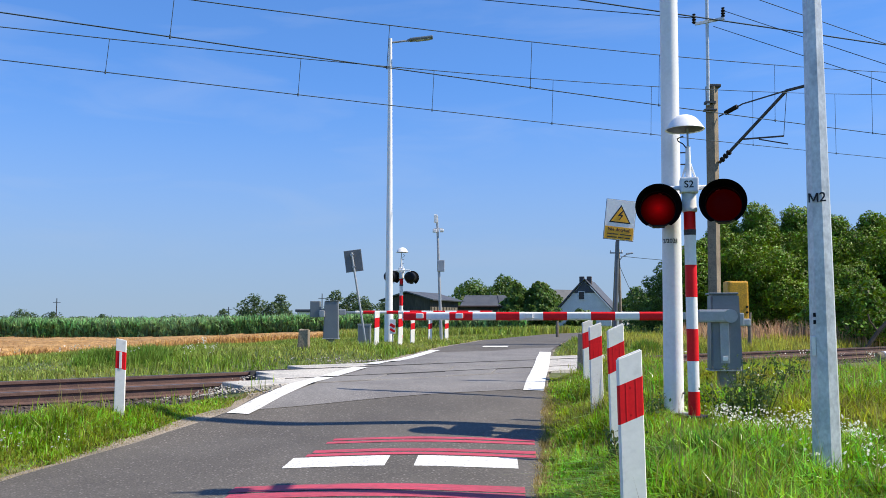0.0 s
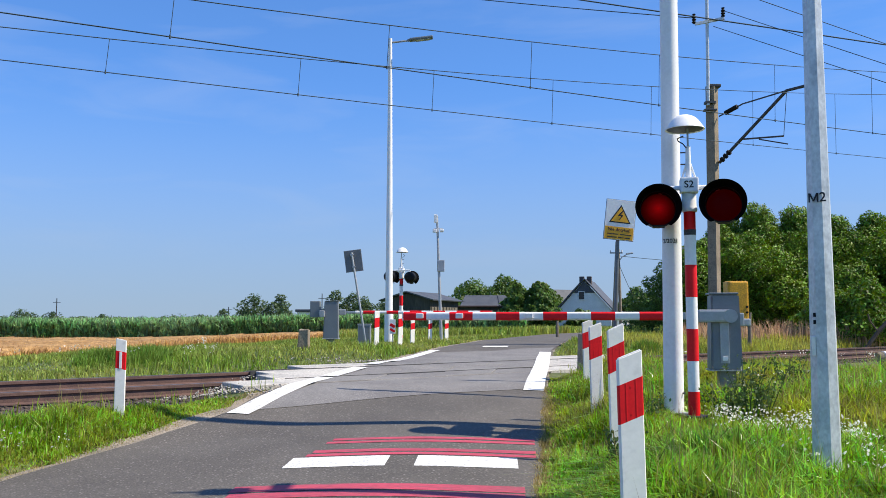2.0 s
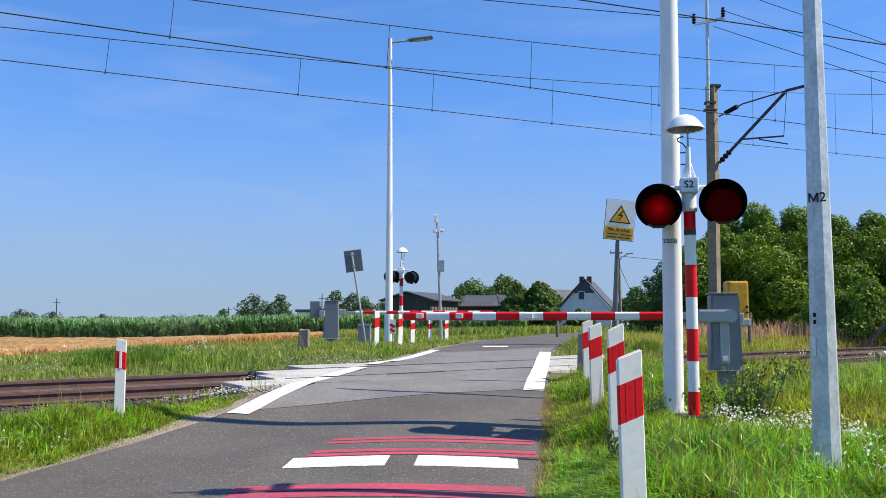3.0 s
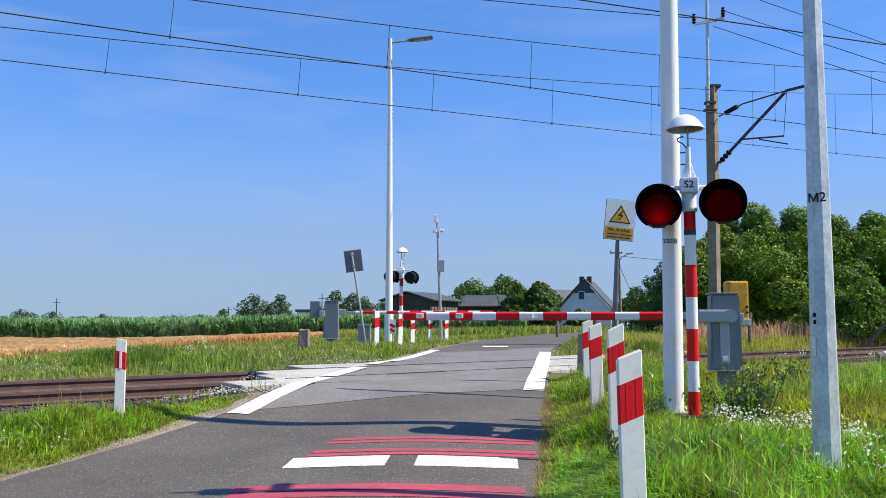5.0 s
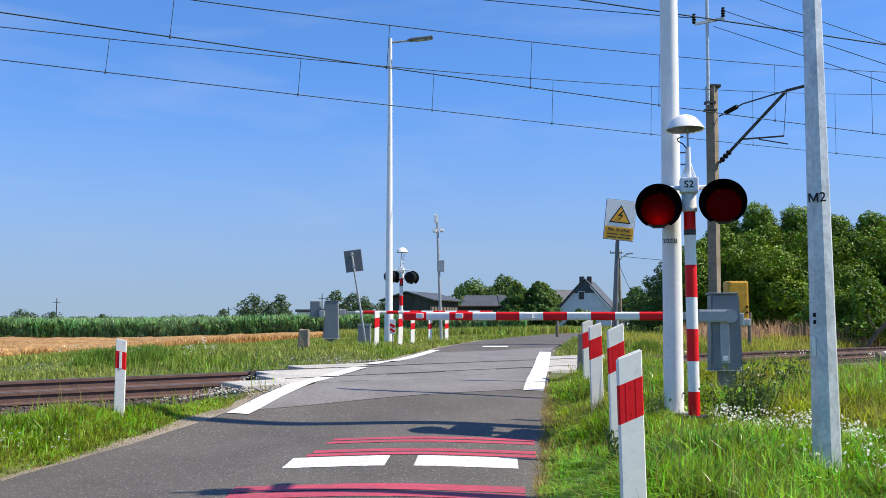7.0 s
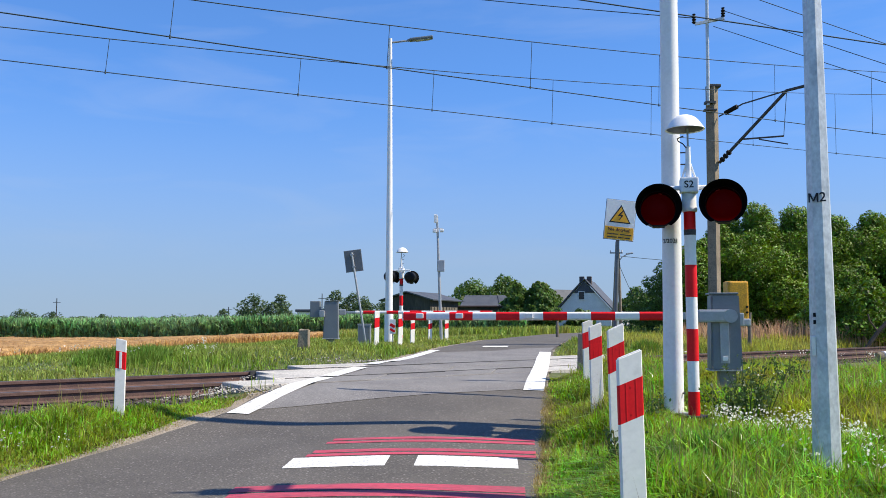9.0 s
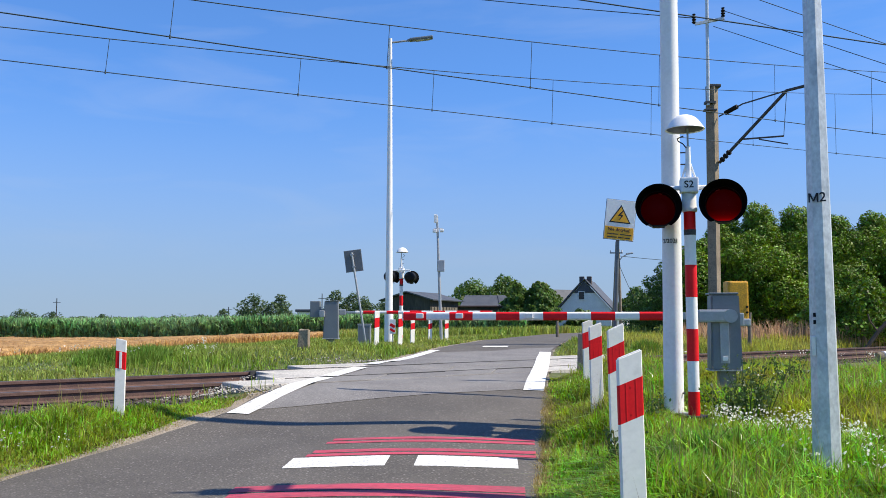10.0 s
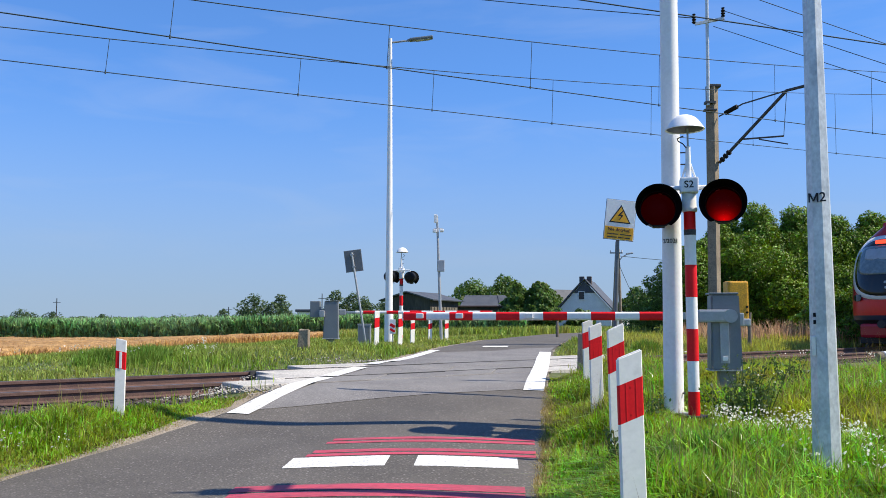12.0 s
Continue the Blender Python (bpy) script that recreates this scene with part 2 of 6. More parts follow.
def glow_mat(name, colour, steps):
    """A lamp's inside: it glows on the side that bears the filament (its own -y) and is dark on the other."""
    m = bpy.data.materials.new(name)
    m.use_nodes = True
    n, l = m.node_tree.nodes, m.node_tree.links
    b = n["Principled BSDF"]
    b.inputs["Base Color"].default_value = (0.034, 0.004, 0.006, 1)
    b.inputs["Roughness"].default_value, b.inputs["Specular IOR Level"].default_value = 0.9, 0.05
    tc, sx, mr, rp = (n.new(k) for k in ("ShaderNodeTexCoord", "ShaderNodeSeparateXYZ", "ShaderNodeMapRange", "ShaderNodeValToRGB"))
    l.new(tc.outputs["Object"], sx.inputs[0])
    mr.inputs["From Min"].default_value, mr.inputs["From Max"].default_value = 0.1981, -0.1981
    mr.inputs["To Min"].default_value, mr.inputs["To Max"].default_value = -1.0, 1.0
    arc, turn = n.new("ShaderNodeMath"), n.new("ShaderNodeMapRange")
    arc.operation = 'ARCCOSINE'
    turn.inputs["From Min"].default_value, turn.inputs["From Max"].default_value = math.pi, 0.0
    l.new(sx.outputs[1], mr.inputs[0])
    l.new(mr.outputs[0], arc.inputs[0])
    l.new(arc.outputs[0], turn.inputs[0])
    l.new(turn.outputs[0], rp.inputs[0])
    els = rp.color_ramp.elements
    for i, (p, v) in enumerate(steps):
        e = els[i] if i < 2 else els.new(p)
        e.position, e.color = p, (v, v, v, 1)
    b.inputs["Emission Color"].default_value = (*colour, 1)
    mu = n.new("ShaderNodeMath")
    mu.operation = 'MULTIPLY'
    mu.inputs[1].default_value = 3.0
    l.new(rp.outputs[0], mu.inputs[0])
    l.new(mu.outputs[0], b.inputs["Emission Strength"])
    return m


GLOW_A = glow_mat("lamp_glow_strong", (1.0, 0.004, 0.006), [(0.0, 0.003), (0.6, 0.005), (0.7, 0.012), (0.78, 0.026), (0.864, 0.068), (0.93, 0.14), (0.978, 0.17), (0.99, 0.9)])
GLOW_B = glow_mat("lamp_glow_weak", (1.0, 0.004, 0.008), [(0.0, 0.003), (0.6, 0.004), (0.747, 0.01), (0.88, 0.026), (0.94, 0.042), (0.98, 0.05), (0.992, 0.7)])


def lens_mat():
    m = bpy.data.materials.new("red_lens")
    m.use_nodes = True
    n, l = m.node_tree.nodes, m.node_tree.links
    tr, gl, mx, fr = (n.new(k) for k in ("ShaderNodeBsdfTransparent", "ShaderNodeBsdfGlossy", "ShaderNodeMixShader", "ShaderNodeFresnel"))
    tr.inputs[0].default_value = (0.95, 0.35, 0.35, 1)
    gl.inputs["Roughness"].default_value = 0.45
    fr.inputs["IOR"].default_value = 1.12
    l.new(fr.outputs[0], mx.inputs[0])
    l.new(tr.outputs[0], mx.inputs[1])
    l.new(gl.outputs[0], mx.inputs[2])
    l.new(mx.outputs[0], n["Material Output"].inputs[0])
    return m


LENS = lens_mat()


# ---------------------------------------------------------------- building helpers
def thing(name, m, label, category, group="", kind=""):
    ob = new(name)
    ob.empty_display_size = 0.1
    ob.matrix_basis = m
    return tagged(ob, label, category, group, kind)


def finish(bm, name, material, smooth=False):
    me = bpy.data.meshes.new(name)
    bm.normal_update()
    bm.to_mesh(me)
    bm.free()
    me.materials.append(material)
    if smooth:
        me.polygons.foreach_set("use_smooth", [True] * len(me.polygons))
        me.set_sharp_from_angle(angle=radians(40))
    return me


def part(name, bm, material, parent, label="", smooth=False):
    ob = new(name, finish(bm, name, material, smooth))
    ob.parent = parent
    if label:
        ob["label"] = label
    return ob


def solo(name, bm, material, label, category, group="", kind="", smooth=False, m=None):
    ob = new(name, finish(bm, name, material, smooth))
    if m is not None:
        ob.matrix_basis = m
    return tagged(ob, label, category, group, kind)


def box(c, s, bevel=0.0, rot=None, bm=None):
    bm = bm or bmesh.new()
    r = bmesh.ops.create_cube(bm, size=1.0)
    vs = r["verts"]
    bmesh.ops.scale(bm, vec=s, verts=vs)
    if bevel:
        es = list({e for v in vs for e in v.link_edges})
        vs = list({v for f in bmesh.ops.bevel(bm, geom=es, offset=bevel, segments=2, affect='EDGES', profile=0.6)["faces"] for v in f.verts}
                  | {v for v in vs if v.is_valid})
    if rot is not None:
        bmesh.ops.rotate(bm, verts=vs, cent=(0, 0, 0), matrix=Euler([radians(a) for a in rot]).to_matrix())
    bmesh.ops.translate(bm, verts=vs, vec=c)
    return bm


def tube(p, q, r0, r1=None, seg=16, bm=None, caps=True):
    bm = bm or bmesh.new()
    p, q = Vector(p), Vector(q)
    r1 = r0 if r1 is None else r1
    m = Matrix.Translation((p + q) / 2) @ (q - p).to_track_quat("Z", "Y").to_matrix().to_4x4()
    bmesh.ops.create_cone(bm, cap_ends=caps, segments=seg, radius1=r0, radius2=r1, depth=(q - p).length, matrix=m)
    return bm


def lathe(profile, seg=24, bm=None, m=None):
    """Turns (radius, height) pairs round z."""
    bm = bm or bmesh.new()
    rings = []
    for r, z in profile:
        if r < 1e-5:
            rings.append([bm.verts.new((0, 0, z))] * seg)
        else:
            rings.append([bm.verts.new((r * math.cos(2 * math.pi * i / seg), r * math.sin(2 * math.pi * i / seg), z)) for i in range(seg)])
    new_vs = {v for rg in rings for v in rg}
    for a, b in zip(rings, rings[1:]):
        for i in range(seg):
            j = (i + 1) % seg
            vs = []
            for v in (a[i], a[j], b[j], b[i]):
                if v not in vs:
                    vs.append(v)
            if len(vs) > 2:
                bm.faces.new(vs)
    if m is not None:
        bmesh.ops.transform(bm, matrix=m, verts=list(new_vs))
    return bm


def prism(outline, low, high, bm=None):
    """An upright solid over a flat outline; low and high give its ends at each corner."""
    bm = bm or bmesh.new()
    lo = [bm.verts.new((x, y, low(x, y))) for x, y in outline]
    hi = [bm.verts.new((x, y, high(x, y))) for x, y in outline]
    n = len(outline)
    for i in range(n):
        j = (i + 1) % n
        bm.faces.new((lo[i], lo[j], hi[j], hi[i]))
    bm.faces.new(lo[::-1])
    bm.faces.new(hi)
    return bm


def slab(corners, thick, bm=None):
    """A flat plate: its corners in order, thickened along its normal."""
    bm = bm or bmesh.new()
    cs = [Vector(c) for c in corners]
    nrm = (cs[1] - cs[0]).cross(cs[2] - cs[0]).normalized() * thick
    a = [bm.verts.new(c) for c in cs]
    b = [bm.verts.new(c - nrm) for c in cs]
    n = len(cs)
    bm.faces.new(a)
    bm.faces.new(b[::-1])
    for i in range(n):
        j = (i + 1) % n
        bm.faces.new((a[j], a[i], b[i], b[j]))
    return bm


def letters(text, size, material, parent, place, radius=0.0, label=""):
    """Raised lettering that faces -y at place; wrapped round an upright pole where a radius is given."""
    cu = bpy.data.curves.new("letters", 'FONT')
    cu.body, cu.size, cu.align_x, cu.align_y, cu.extrude, cu.offset = text, size, 'CENTER', 'CENTER', 0.002, size * 0.012
    cu.resolution_u = 3
    tmp = bpy.data.objects.new("letters", cu)
    scene.collection.objects.link(tmp)
    me = bpy.data.meshes.new_from_object(tmp.evaluated_get(bpy.context.evaluated_depsgraph_get()))
    bpy.data.objects.remove(tmp)
    for v in me.vertices:
        x, y, z = v.co
        if radius:
            a = x / radius
            v.co = (math.sin(a) * (radius + z), -math.cos(a) * (radius + z), y)
        else:
            v.co = (x, -z, y)
    me.materials.clear()
    me.materials.append(material)
    ob = new("lettering", me)
    ob.parent = parent
    ob.matrix_basis = place
    if label:
        ob["label"] = label
    return ob


def mesh_arrays(name, verts, tris, material, smooth=False):
    me = bpy.data.meshes.new(name)
    verts, tris = np.asarray(verts, np.float32), np.asarray(tris, np.int32)
    me.vertices.add(len(verts))
    me.vertices.foreach_set("co", verts.ravel())
    me.loops.add(tris.size)
    me.loops.foreach_set("vertex_index", tris.ravel())
    me.polygons.add(len(tris))
    me.polygons.foreach_set("loop_start", np.arange(0, tris.size, 3, dtype=np.int32))
    me.polygons.foreach_set("loop_total", np.full(len(tris), 3, dtype=np.int32))
    if smooth:
        me.polygons.foreach_set("use_smooth", np.ones(len(tris), dtype=bool))
    me.update(calc_edges=True)
    me.materials.append(material)
    return me


RNG = np.random.default_rng(7)


# ---------------------------------------------------------------- the lie of the land
TRACK_AT, TRACK_DIR, TRACK_N = np.array((2.7, 18.75)), np.array((0.788, 0.6157)), np.array((-0.6157, 0.788))
TRACK_TURN = 38.0
ROAD_Y = [-30, 4, 7.55, 8.5, 9.3, 10.3, 11.3, 11.6, 14.5, 19, 24.2, 30, 36, 44, 52, 60, 75]
ROAD_L = [-4.4, -4.5, -4.28, -4.06, -3.8, -3.36, -2.9, -2.82, -2.3, -1.45, -0.45, 0.9, 2.6, 5.2, 8.4, 12.6, 22]
ROAD_R = [-4 + 3.6, 0.36, 0.82, 0.95, 1.06, 1.2, 1.323, 1.36, 1.76, 2.4, 3.1, 4.2, 5.8, 8.6, 12.4, 17.2, 28]
RISE_Y = [-30, 2, 5, 8, 10, 12, 14, 15.5, 18, 22, 26, 32, 45, 80]
RISE_Z = [-0.55, -0.5, -0.47, -0.4, -0.32, -0.2, -0.08, -0.01, 0.03, 0.1, 0.19, 0.26, 0.3, 0.2]
HEIGHTS = np.array([(1.2, 5.2, -.34), (3.2, 7.2, -.3), (2.7, 9.8, -.13), (1.8, 8.6, -.2), (2.2, 5.0, -.3), (1.8, 6.8, -.26), (1.9, 10.6, -.06), (4.2, 12.6, 0), (2.5, 15, .08),
                    (8, 12, -.12), (10, 18, -.08), (-4, 10.6, -.06), (-4.9, 9.4, -.13), (-6, 7, -.25), (-8, 9, -.15), (-3, 12.5, -.15),
                    (-2, 25, .2), (-1.5, 30, .22), (-3.6, 24, .3), (0, 31, .28), (-8, 30, -.05), (-14, 30, -.28), (-20, 45, -.4)])
HEIGHTS2 = np.array([(0, 60, 0), (8, 40, .3), (12, 30, 0), (15, 36, .2), (25, 40, .2), (-40, 80, -.4), (40, 90, 0), (0, 120, 0), (-80, 100, -.4),
                     (0, 0, -.5), (5, 2, -.35), (-5, 2, -.45), (0, 400, -.2), (-400, 300, -.2), (400, 300, -.1), (0, -300, -.4)])
MARKS = np.vstack([HEIGHTS, HEIGHTS2])


def road_z(y):
    return np.interp(y, RISE_Y, RISE_Z)


def smooth01(t):
    t = np.clip(t, 0, 1)
    return t * t * (3 - 2 * t)


def off_track(x, y):
    """Distance across the track from the near rail."""
    return (x - TRACK_AT[0]) * TRACK_N[0] + (y - TRACK_AT[1]) * TRACK_N[1]


def crown_z(x, y):
    """The road's camber: highest along the right lane's wheel tracks, falling to both edges, fading out before the crossing."""
    d = np.clip(x - (np.interp(y, ROAD_Y, ROAD_R) - 1.35), -4.0, 1.8)
    return (0.015 - 0.04 * (np.sqrt(d * d + 0.25) - 0.5)) * (1 - smooth01((y - 12.0) / 4.0))


def surface_z(x, y):
    """The road's surface; it lies level with the rails where it crosses them."""
    q = off_track(x, y)
    z = road_z(y) + crown_z(x, y)
    zt = np.clip(q, -0.5, 2.0) * 0.04
    w = 1 - smooth01((np.abs(q - 0.75) - 1.4) / 3.0)
    return z * (1 - w) + zt * w


def ground_z(x, y):
    x, y = np.asarray(x, float), np.asarray(y, float)
    d2 = (x[..., None] - MARKS[:, 0]) ** 2 + (y[..., None] - MARKS[:, 1]) ** 2 + 0.3
    w = d2 ** -1.6
    z = (w * MARKS[:, 2]).sum(-1) / w.sum(-1)
    q = off_track(x, y)
    wt = 1 - smooth01((np.abs(q - 0.75) - 1.7) / 1.8)
    z = z * (1 - wt) - 0.24 * wt
    near = y < 75
    out = np.maximum(np.interp(y, ROAD_Y, ROAD_L) - x, x - np.interp(y, ROAD_Y, ROAD_R))
    wr = np.where(near, 1 - smooth01((out - 0.1) / 1.5), 0)
    return z * (1 - wr) + (surface_z(x, y) - 0.035 - 0.06 * smooth01(-out / 0.25)) * wr


def axis(fine0, fine1, step, lo, hi):
    a = list(np.arange(fine0, fine1 + 1e-6, step))
    s = step
    while a[-1] < hi:
        s *= 1.22
        a.append(a[-1] + s)
    s = step
    while a[0] > lo:
        s *= 1.22
        a.insert(0, a[0] - s)
    return np.array(a)


def build_ground():
    xs, ys = axis(-12, 14, 0.3, -4000, 4000), axis(3, 36, 0.3, -400, 4500)
    gx, gy = np.meshgrid(xs, ys)
    gz = ground_z(gx, gy) + 0.03 * np.sin(gx * 1.7 + gy * 0.6) * np.sin(gy * 1.3 - gx * 0.4) * (np.hypot(gx, gy) < 60) * 0.4
    v = np.stack([gx, gy, gz], -1).reshape(-1, 3)
    ny, nx = gx.shape
    i = (np.arange(ny - 1)[:, None] * nx + np.arange(nx - 1)).ravel()
    tris = np.concatenate([np.stack([i, i + 1, i + nx + 1], -1), np.stack([i, i + nx + 1, i + nx], -1)])
    ob = new("ground", mesh_arrays("ground", v, tris, GROUND, True))
    tagged(ob, "rough green meadow ground beside the road and railway", "ground", kind="structure")


def strip(name, ys, left, right, lift, material, kind="structure", label="", category="", parent=None, across=10):
    """A sheet that follows the road's surface between two edges given along y."""
    bm = bmesh.new()
    rows = []
    for y, a, b in zip(ys, left, right):
        rows.append([bm.verts.new((x, y, float(surface_z(x, y)) + lift + (0.024 * (1 - smooth01((abs(off_track(x, y) - 0.75) - 1.6) / 0.7)) if lift > 0.01 else 0)))
                     for x in np.linspace(a, b, across)])
    for r, s in zip(rows, rows[1:]):
        for i in range(across - 1):
            bm.faces.new((r[i], r[i + 1], s[i + 1], s[i]))
    ob = new(name, finish(bm, name, material, True))
    if parent:
        ob.parent = parent
        if label:
            ob["label"] = label
        return ob
    return tagged(ob, label, category, kind=kind)


def build_road():
    ys = np.concatenate([np.arange(-30, 3, 3), np.arange(3, 34, 0.3), np.arange(34, 75, 1.5)])
    l, r = np.interp(ys, ROAD_Y, ROAD_L), np.interp(ys, ROAD_Y, ROAD_R)
    wob = 0.03 * np.sin(ys * 1.3) + 0.015 * np.sin(ys * 7.1 + 1) + 0.012 * np.sin(ys * 13.7)
    wob2 = 0.03 * np.sin(ys * 2.9 + 2) + 0.03 * np.sin(ys * 6.3)
    strip("road", ys, l + wob, r + wob2, 0.0, ASPHALT, label="dark grey asphalt road that rises to the level crossing", category="road", across=14)
    y2 = np.arange(3, 34, 0.3)
    l2, r2 = np.interp(y2, ROAD_Y, ROAD_L), np.interp(y2, ROAD_Y, ROAD_R)
    n1 = 0.07 * np.sin(y2 * 1.1) + 0.05 * np.sin(y2 * 4.4) + 0.04 * np.sin(y2 * 9.3)
    strip("road_shoulder", y2, l2 - 0.2 + n1, l2 + 0.1, -0.012, SOIL, label="gritty pale shoulder along the asphalt", category="shoulder", across=4)
    strip("road_shoulder", y2, r2 - 0.1, r2 + 0.02 + n1 * 0.3, -0.016, SOIL, label="gritty pale shoulder along the asphalt", category="shoulder", across=4)
    # paler asphalt on both approaches of the track
    bm = bmesh.new()
    rows = []
    for s in np.linspace(-10, 6, 60):
        rows.append([])
        for q in np.linspace(0, 1, 16):
            x0, y0 = TRACK_AT + TRACK_DIR * s
            lo = max(-3.7, -2.34 - 0.15 * (s + 8.9)) + 0.05 * math.sin(s * 1.7)
            hi = 5.2 + 0.2 * math.sin(s * 2.1)
            d = lo + (hi - lo) * q
            x, y = x0 + TRACK_N[0] * d, y0 + TRACK_N[1] * d
            a, b = np.interp(y, ROAD_Y, ROAD_L) + 0.05, np.interp(y, ROAD_Y, ROAD_R) - 0.05
            x = min(max(x, a), b)
            rows[-1].append(bm.verts.new((x, y, float(surface_z(x, y)) + 0.006)))
    for r, s in zip(rows, rows[1:]):
        for i in range(15):
            bm.faces.new((r[i], s[i], s[i + 1], r[i + 1]))
    bmesh.ops.dissolve_degenerate(bm, dist=1e-4, edges=bm.edges)
    solo("road_patch", bm, ASPHALT_PALE, "paler worn asphalt beside the rails", "road", kind="structure", smooth=True)


def build_markings():
    def line(ys, lx, rx, material, label, lift=0.012):
        strip("road_marking", ys, lx, rx, lift, material, label=label, category="road marking", across=9)
    for y0, y1 in ((11.3, 14.85), (15.05, 17.0), (17.75, 24.4)):
        ys = np.linspace(y0, y1, max(6, int((y1 - y0) * 4)))
        l = np.interp(ys, ROAD_Y, ROAD_L)
        line(ys, l + 0.05, l + 0.34, WHITE_LINE, "worn white edge line across the crossing")
    ys = np.linspace(13.6, 23.9, 30)
    r = np.interp(ys, ROAD_Y, ROAD_R)
    line(ys, r - 0.36, r - 0.03, WHITE_LINE, "worn white edge line across the crossing")
    ys = np.linspace(26.0, 26.9, 4)
    line(ys, ys * 0.13 - 2.2, ys * 0.13 - 1.42, WHITE_LINE, "short white centre line")
    # transverse rumble strips: near edge, far edge, left, right, material
    for y0, y1, a, b, m in ((6.97, 7.17, -1.78, 0.67, RED_LINE), (7.22, 7.45, -1.8, 0.69, RED_LINE), (8.22, 8.71, -1.54, -0.56, WHITE_LINE),
                            (8.22, 8.71, -0.28, 0.72, WHITE_LINE), (8.76, 8.88, -1.4, 0.95, RED_LINE), (8.94, 9.09, -1.36, 0.97, RED_LINE),
                            (9.46, 9.58, -1.29, 1.01, RED_LINE), (9.65, 9.78, -1.24, 1.03, RED_LINE),
                            (6.4, 6.6, -1.85, 0.62, RED_LINE)):
        ys = np.linspace(y0, y1, 3)
        line(ys, np.full(3, a) + (ys - y0) * 0.06, np.full(3, b) + (ys - y0) * 0.06, m,
             "worn red rumble strip painted across the lane" if m is RED_LINE else "worn white block painted across the lane", 0.004)


def track_pt(s, q, z=0.0):
    x, y = TRACK_AT + TRACK_DIR * s + TRACK_N * q
    return Vector((x, y, z))


def build_track():
    track = thing("railway_track", Matrix.Identity(4), "rusty single railway track on ballast, crossing the road", "track", kind="structure")
    prof = [(-.075, -.172), (.075, -.172), (.075, -.158), (.01, -.138), (.009, -.056), (.036, -.044), (.036, -.006), (.03, 0), (-.03, 0),
            (-.036, -.006), (-.036, -.044), (-.009, -.056), (-.01, -.138), (-.075, -.158)]
    for q, z in ((0.0, 0.0), (1.507, 0.06)):
        bm = bmesh.new()
        ss = [-60, -20, 0, 20, 60, 200, 600]
        rings = [[bm.verts.new(track_pt(s, q + a, z + b)) for a, b in prof] for s in ss]
        for r, t in zip(rings, rings[1:]):
            for i in range(len(prof)):
                j = (i + 1) % len(prof)
                bm.faces.new((r[i], t[i], t[j], r[j]))
        bmesh.ops.recalc_face_normals(bm, faces=bm.faces)
        rail = part("rail", bm, RUST, track, "rust-brown steel rail with a worn head")
        bm = bmesh.new()
        bmesh.ops.recalc_face_normals(bm, faces=slab([track_pt(-60, q - .028, z + .004), track_pt(600, q - .028, z + .004),
                                                      track_pt(600, q + .028, z + .004), track_pt(-60, q + .028, z + .004)], -0.003, bm).faces)
        part("running_surface", bm, RAIL_TOP, rail, "paler worn running surface")
    # sleepers, one mesh shared by all
    me = finish(box((0, 0, 0), (0.26, 2.6, 0.14), 0.015), "sleeper", SLEEPER)
    for i in range(-34, 84):
        s = i * 0.6
        p = track_pt(s, 0.75, -0.235)
        x, y = p.x, p.y
        if np.interp(y, ROAD_Y, ROAD_L) - 1.2 < x < np.interp(y, ROAD_Y, ROAD_R) + 1.0:
            continue
        ob = new("sleeper", me)
        ob.matrix_basis = pose(p.x, p.y, p.z, 2.2, 0, TRACK_TURN)
        ob.parent = track
    # ballast bed and loose stones
    bm = bmesh.new()
    ss = np.linspace(-40, 120, 60)
    cs = [(-1.6, -.36), (-1.05, -.22), (-.1, -.19), (.05, -.19), (1.45, -.15), (1.8, -.14), (2.5, -.15), (3.1, -.36)]
    rings = [[bm.verts.new(track_pt(s, a, b)) for a, b in cs] for s in ss]
    for r, t in zip(rings, rings[1:]):
        for i in range(len(cs) - 1):
            bm.faces.new((r[i], t[i], t[i + 1], r[i + 1]))
    part("ballast_bed", bm, BALLAST, track, "brown dusty ballast bed")
    n = 9000
    s, q = RNG.uniform(-22, 18, n), RNG.uniform(-1.3, 2.9, n)
    pts = np.stack([TRACK_AT[0] + TRACK_DIR[0] * s + TRACK_N[0] * q, TRACK_AT[1] + TRACK_DIR[1] * s + TRACK_N[1] * q,
                    np.interp(q, [a for a, _ in cs], [b for _, b in cs]) + 0.01], -1)
    keep = ~((pts[:, 0] > np.interp(pts[:, 1], ROAD_Y, ROAD_L) - 0.9) & (pts[:, 0] < np.interp(pts[:, 1], ROAD_Y, ROAD_R) + 0.8))
    ob = new("ballast_stones", stones(pts[keep], 0.025, 0.05, BALLAST))
    tagged(ob, "loose brown ballast stones along the rails", "ballast", kind="stuff")
    pts = []
    for cx, cy, sx, sy, k in ((-3.9, 13.5, 0.6, 0.25, 120), (-3.9, 14.8, 0.4, 0.4, 120), (-3.0, 16.8, 0.35, 0.3, 140), (-1.9, 19.4, 0.9, 0.2, 160), (-3.2, 13.0, 0.5, 0.3, 200), (4.3, 19.9, 0.6, 0.5, 200)):
        x, y = RNG.normal(cx, sx, k), RNG.normal(cy, sy, k)
        pts.append(np.stack([x, y, ground_z(x, y) + 0.06], -1))
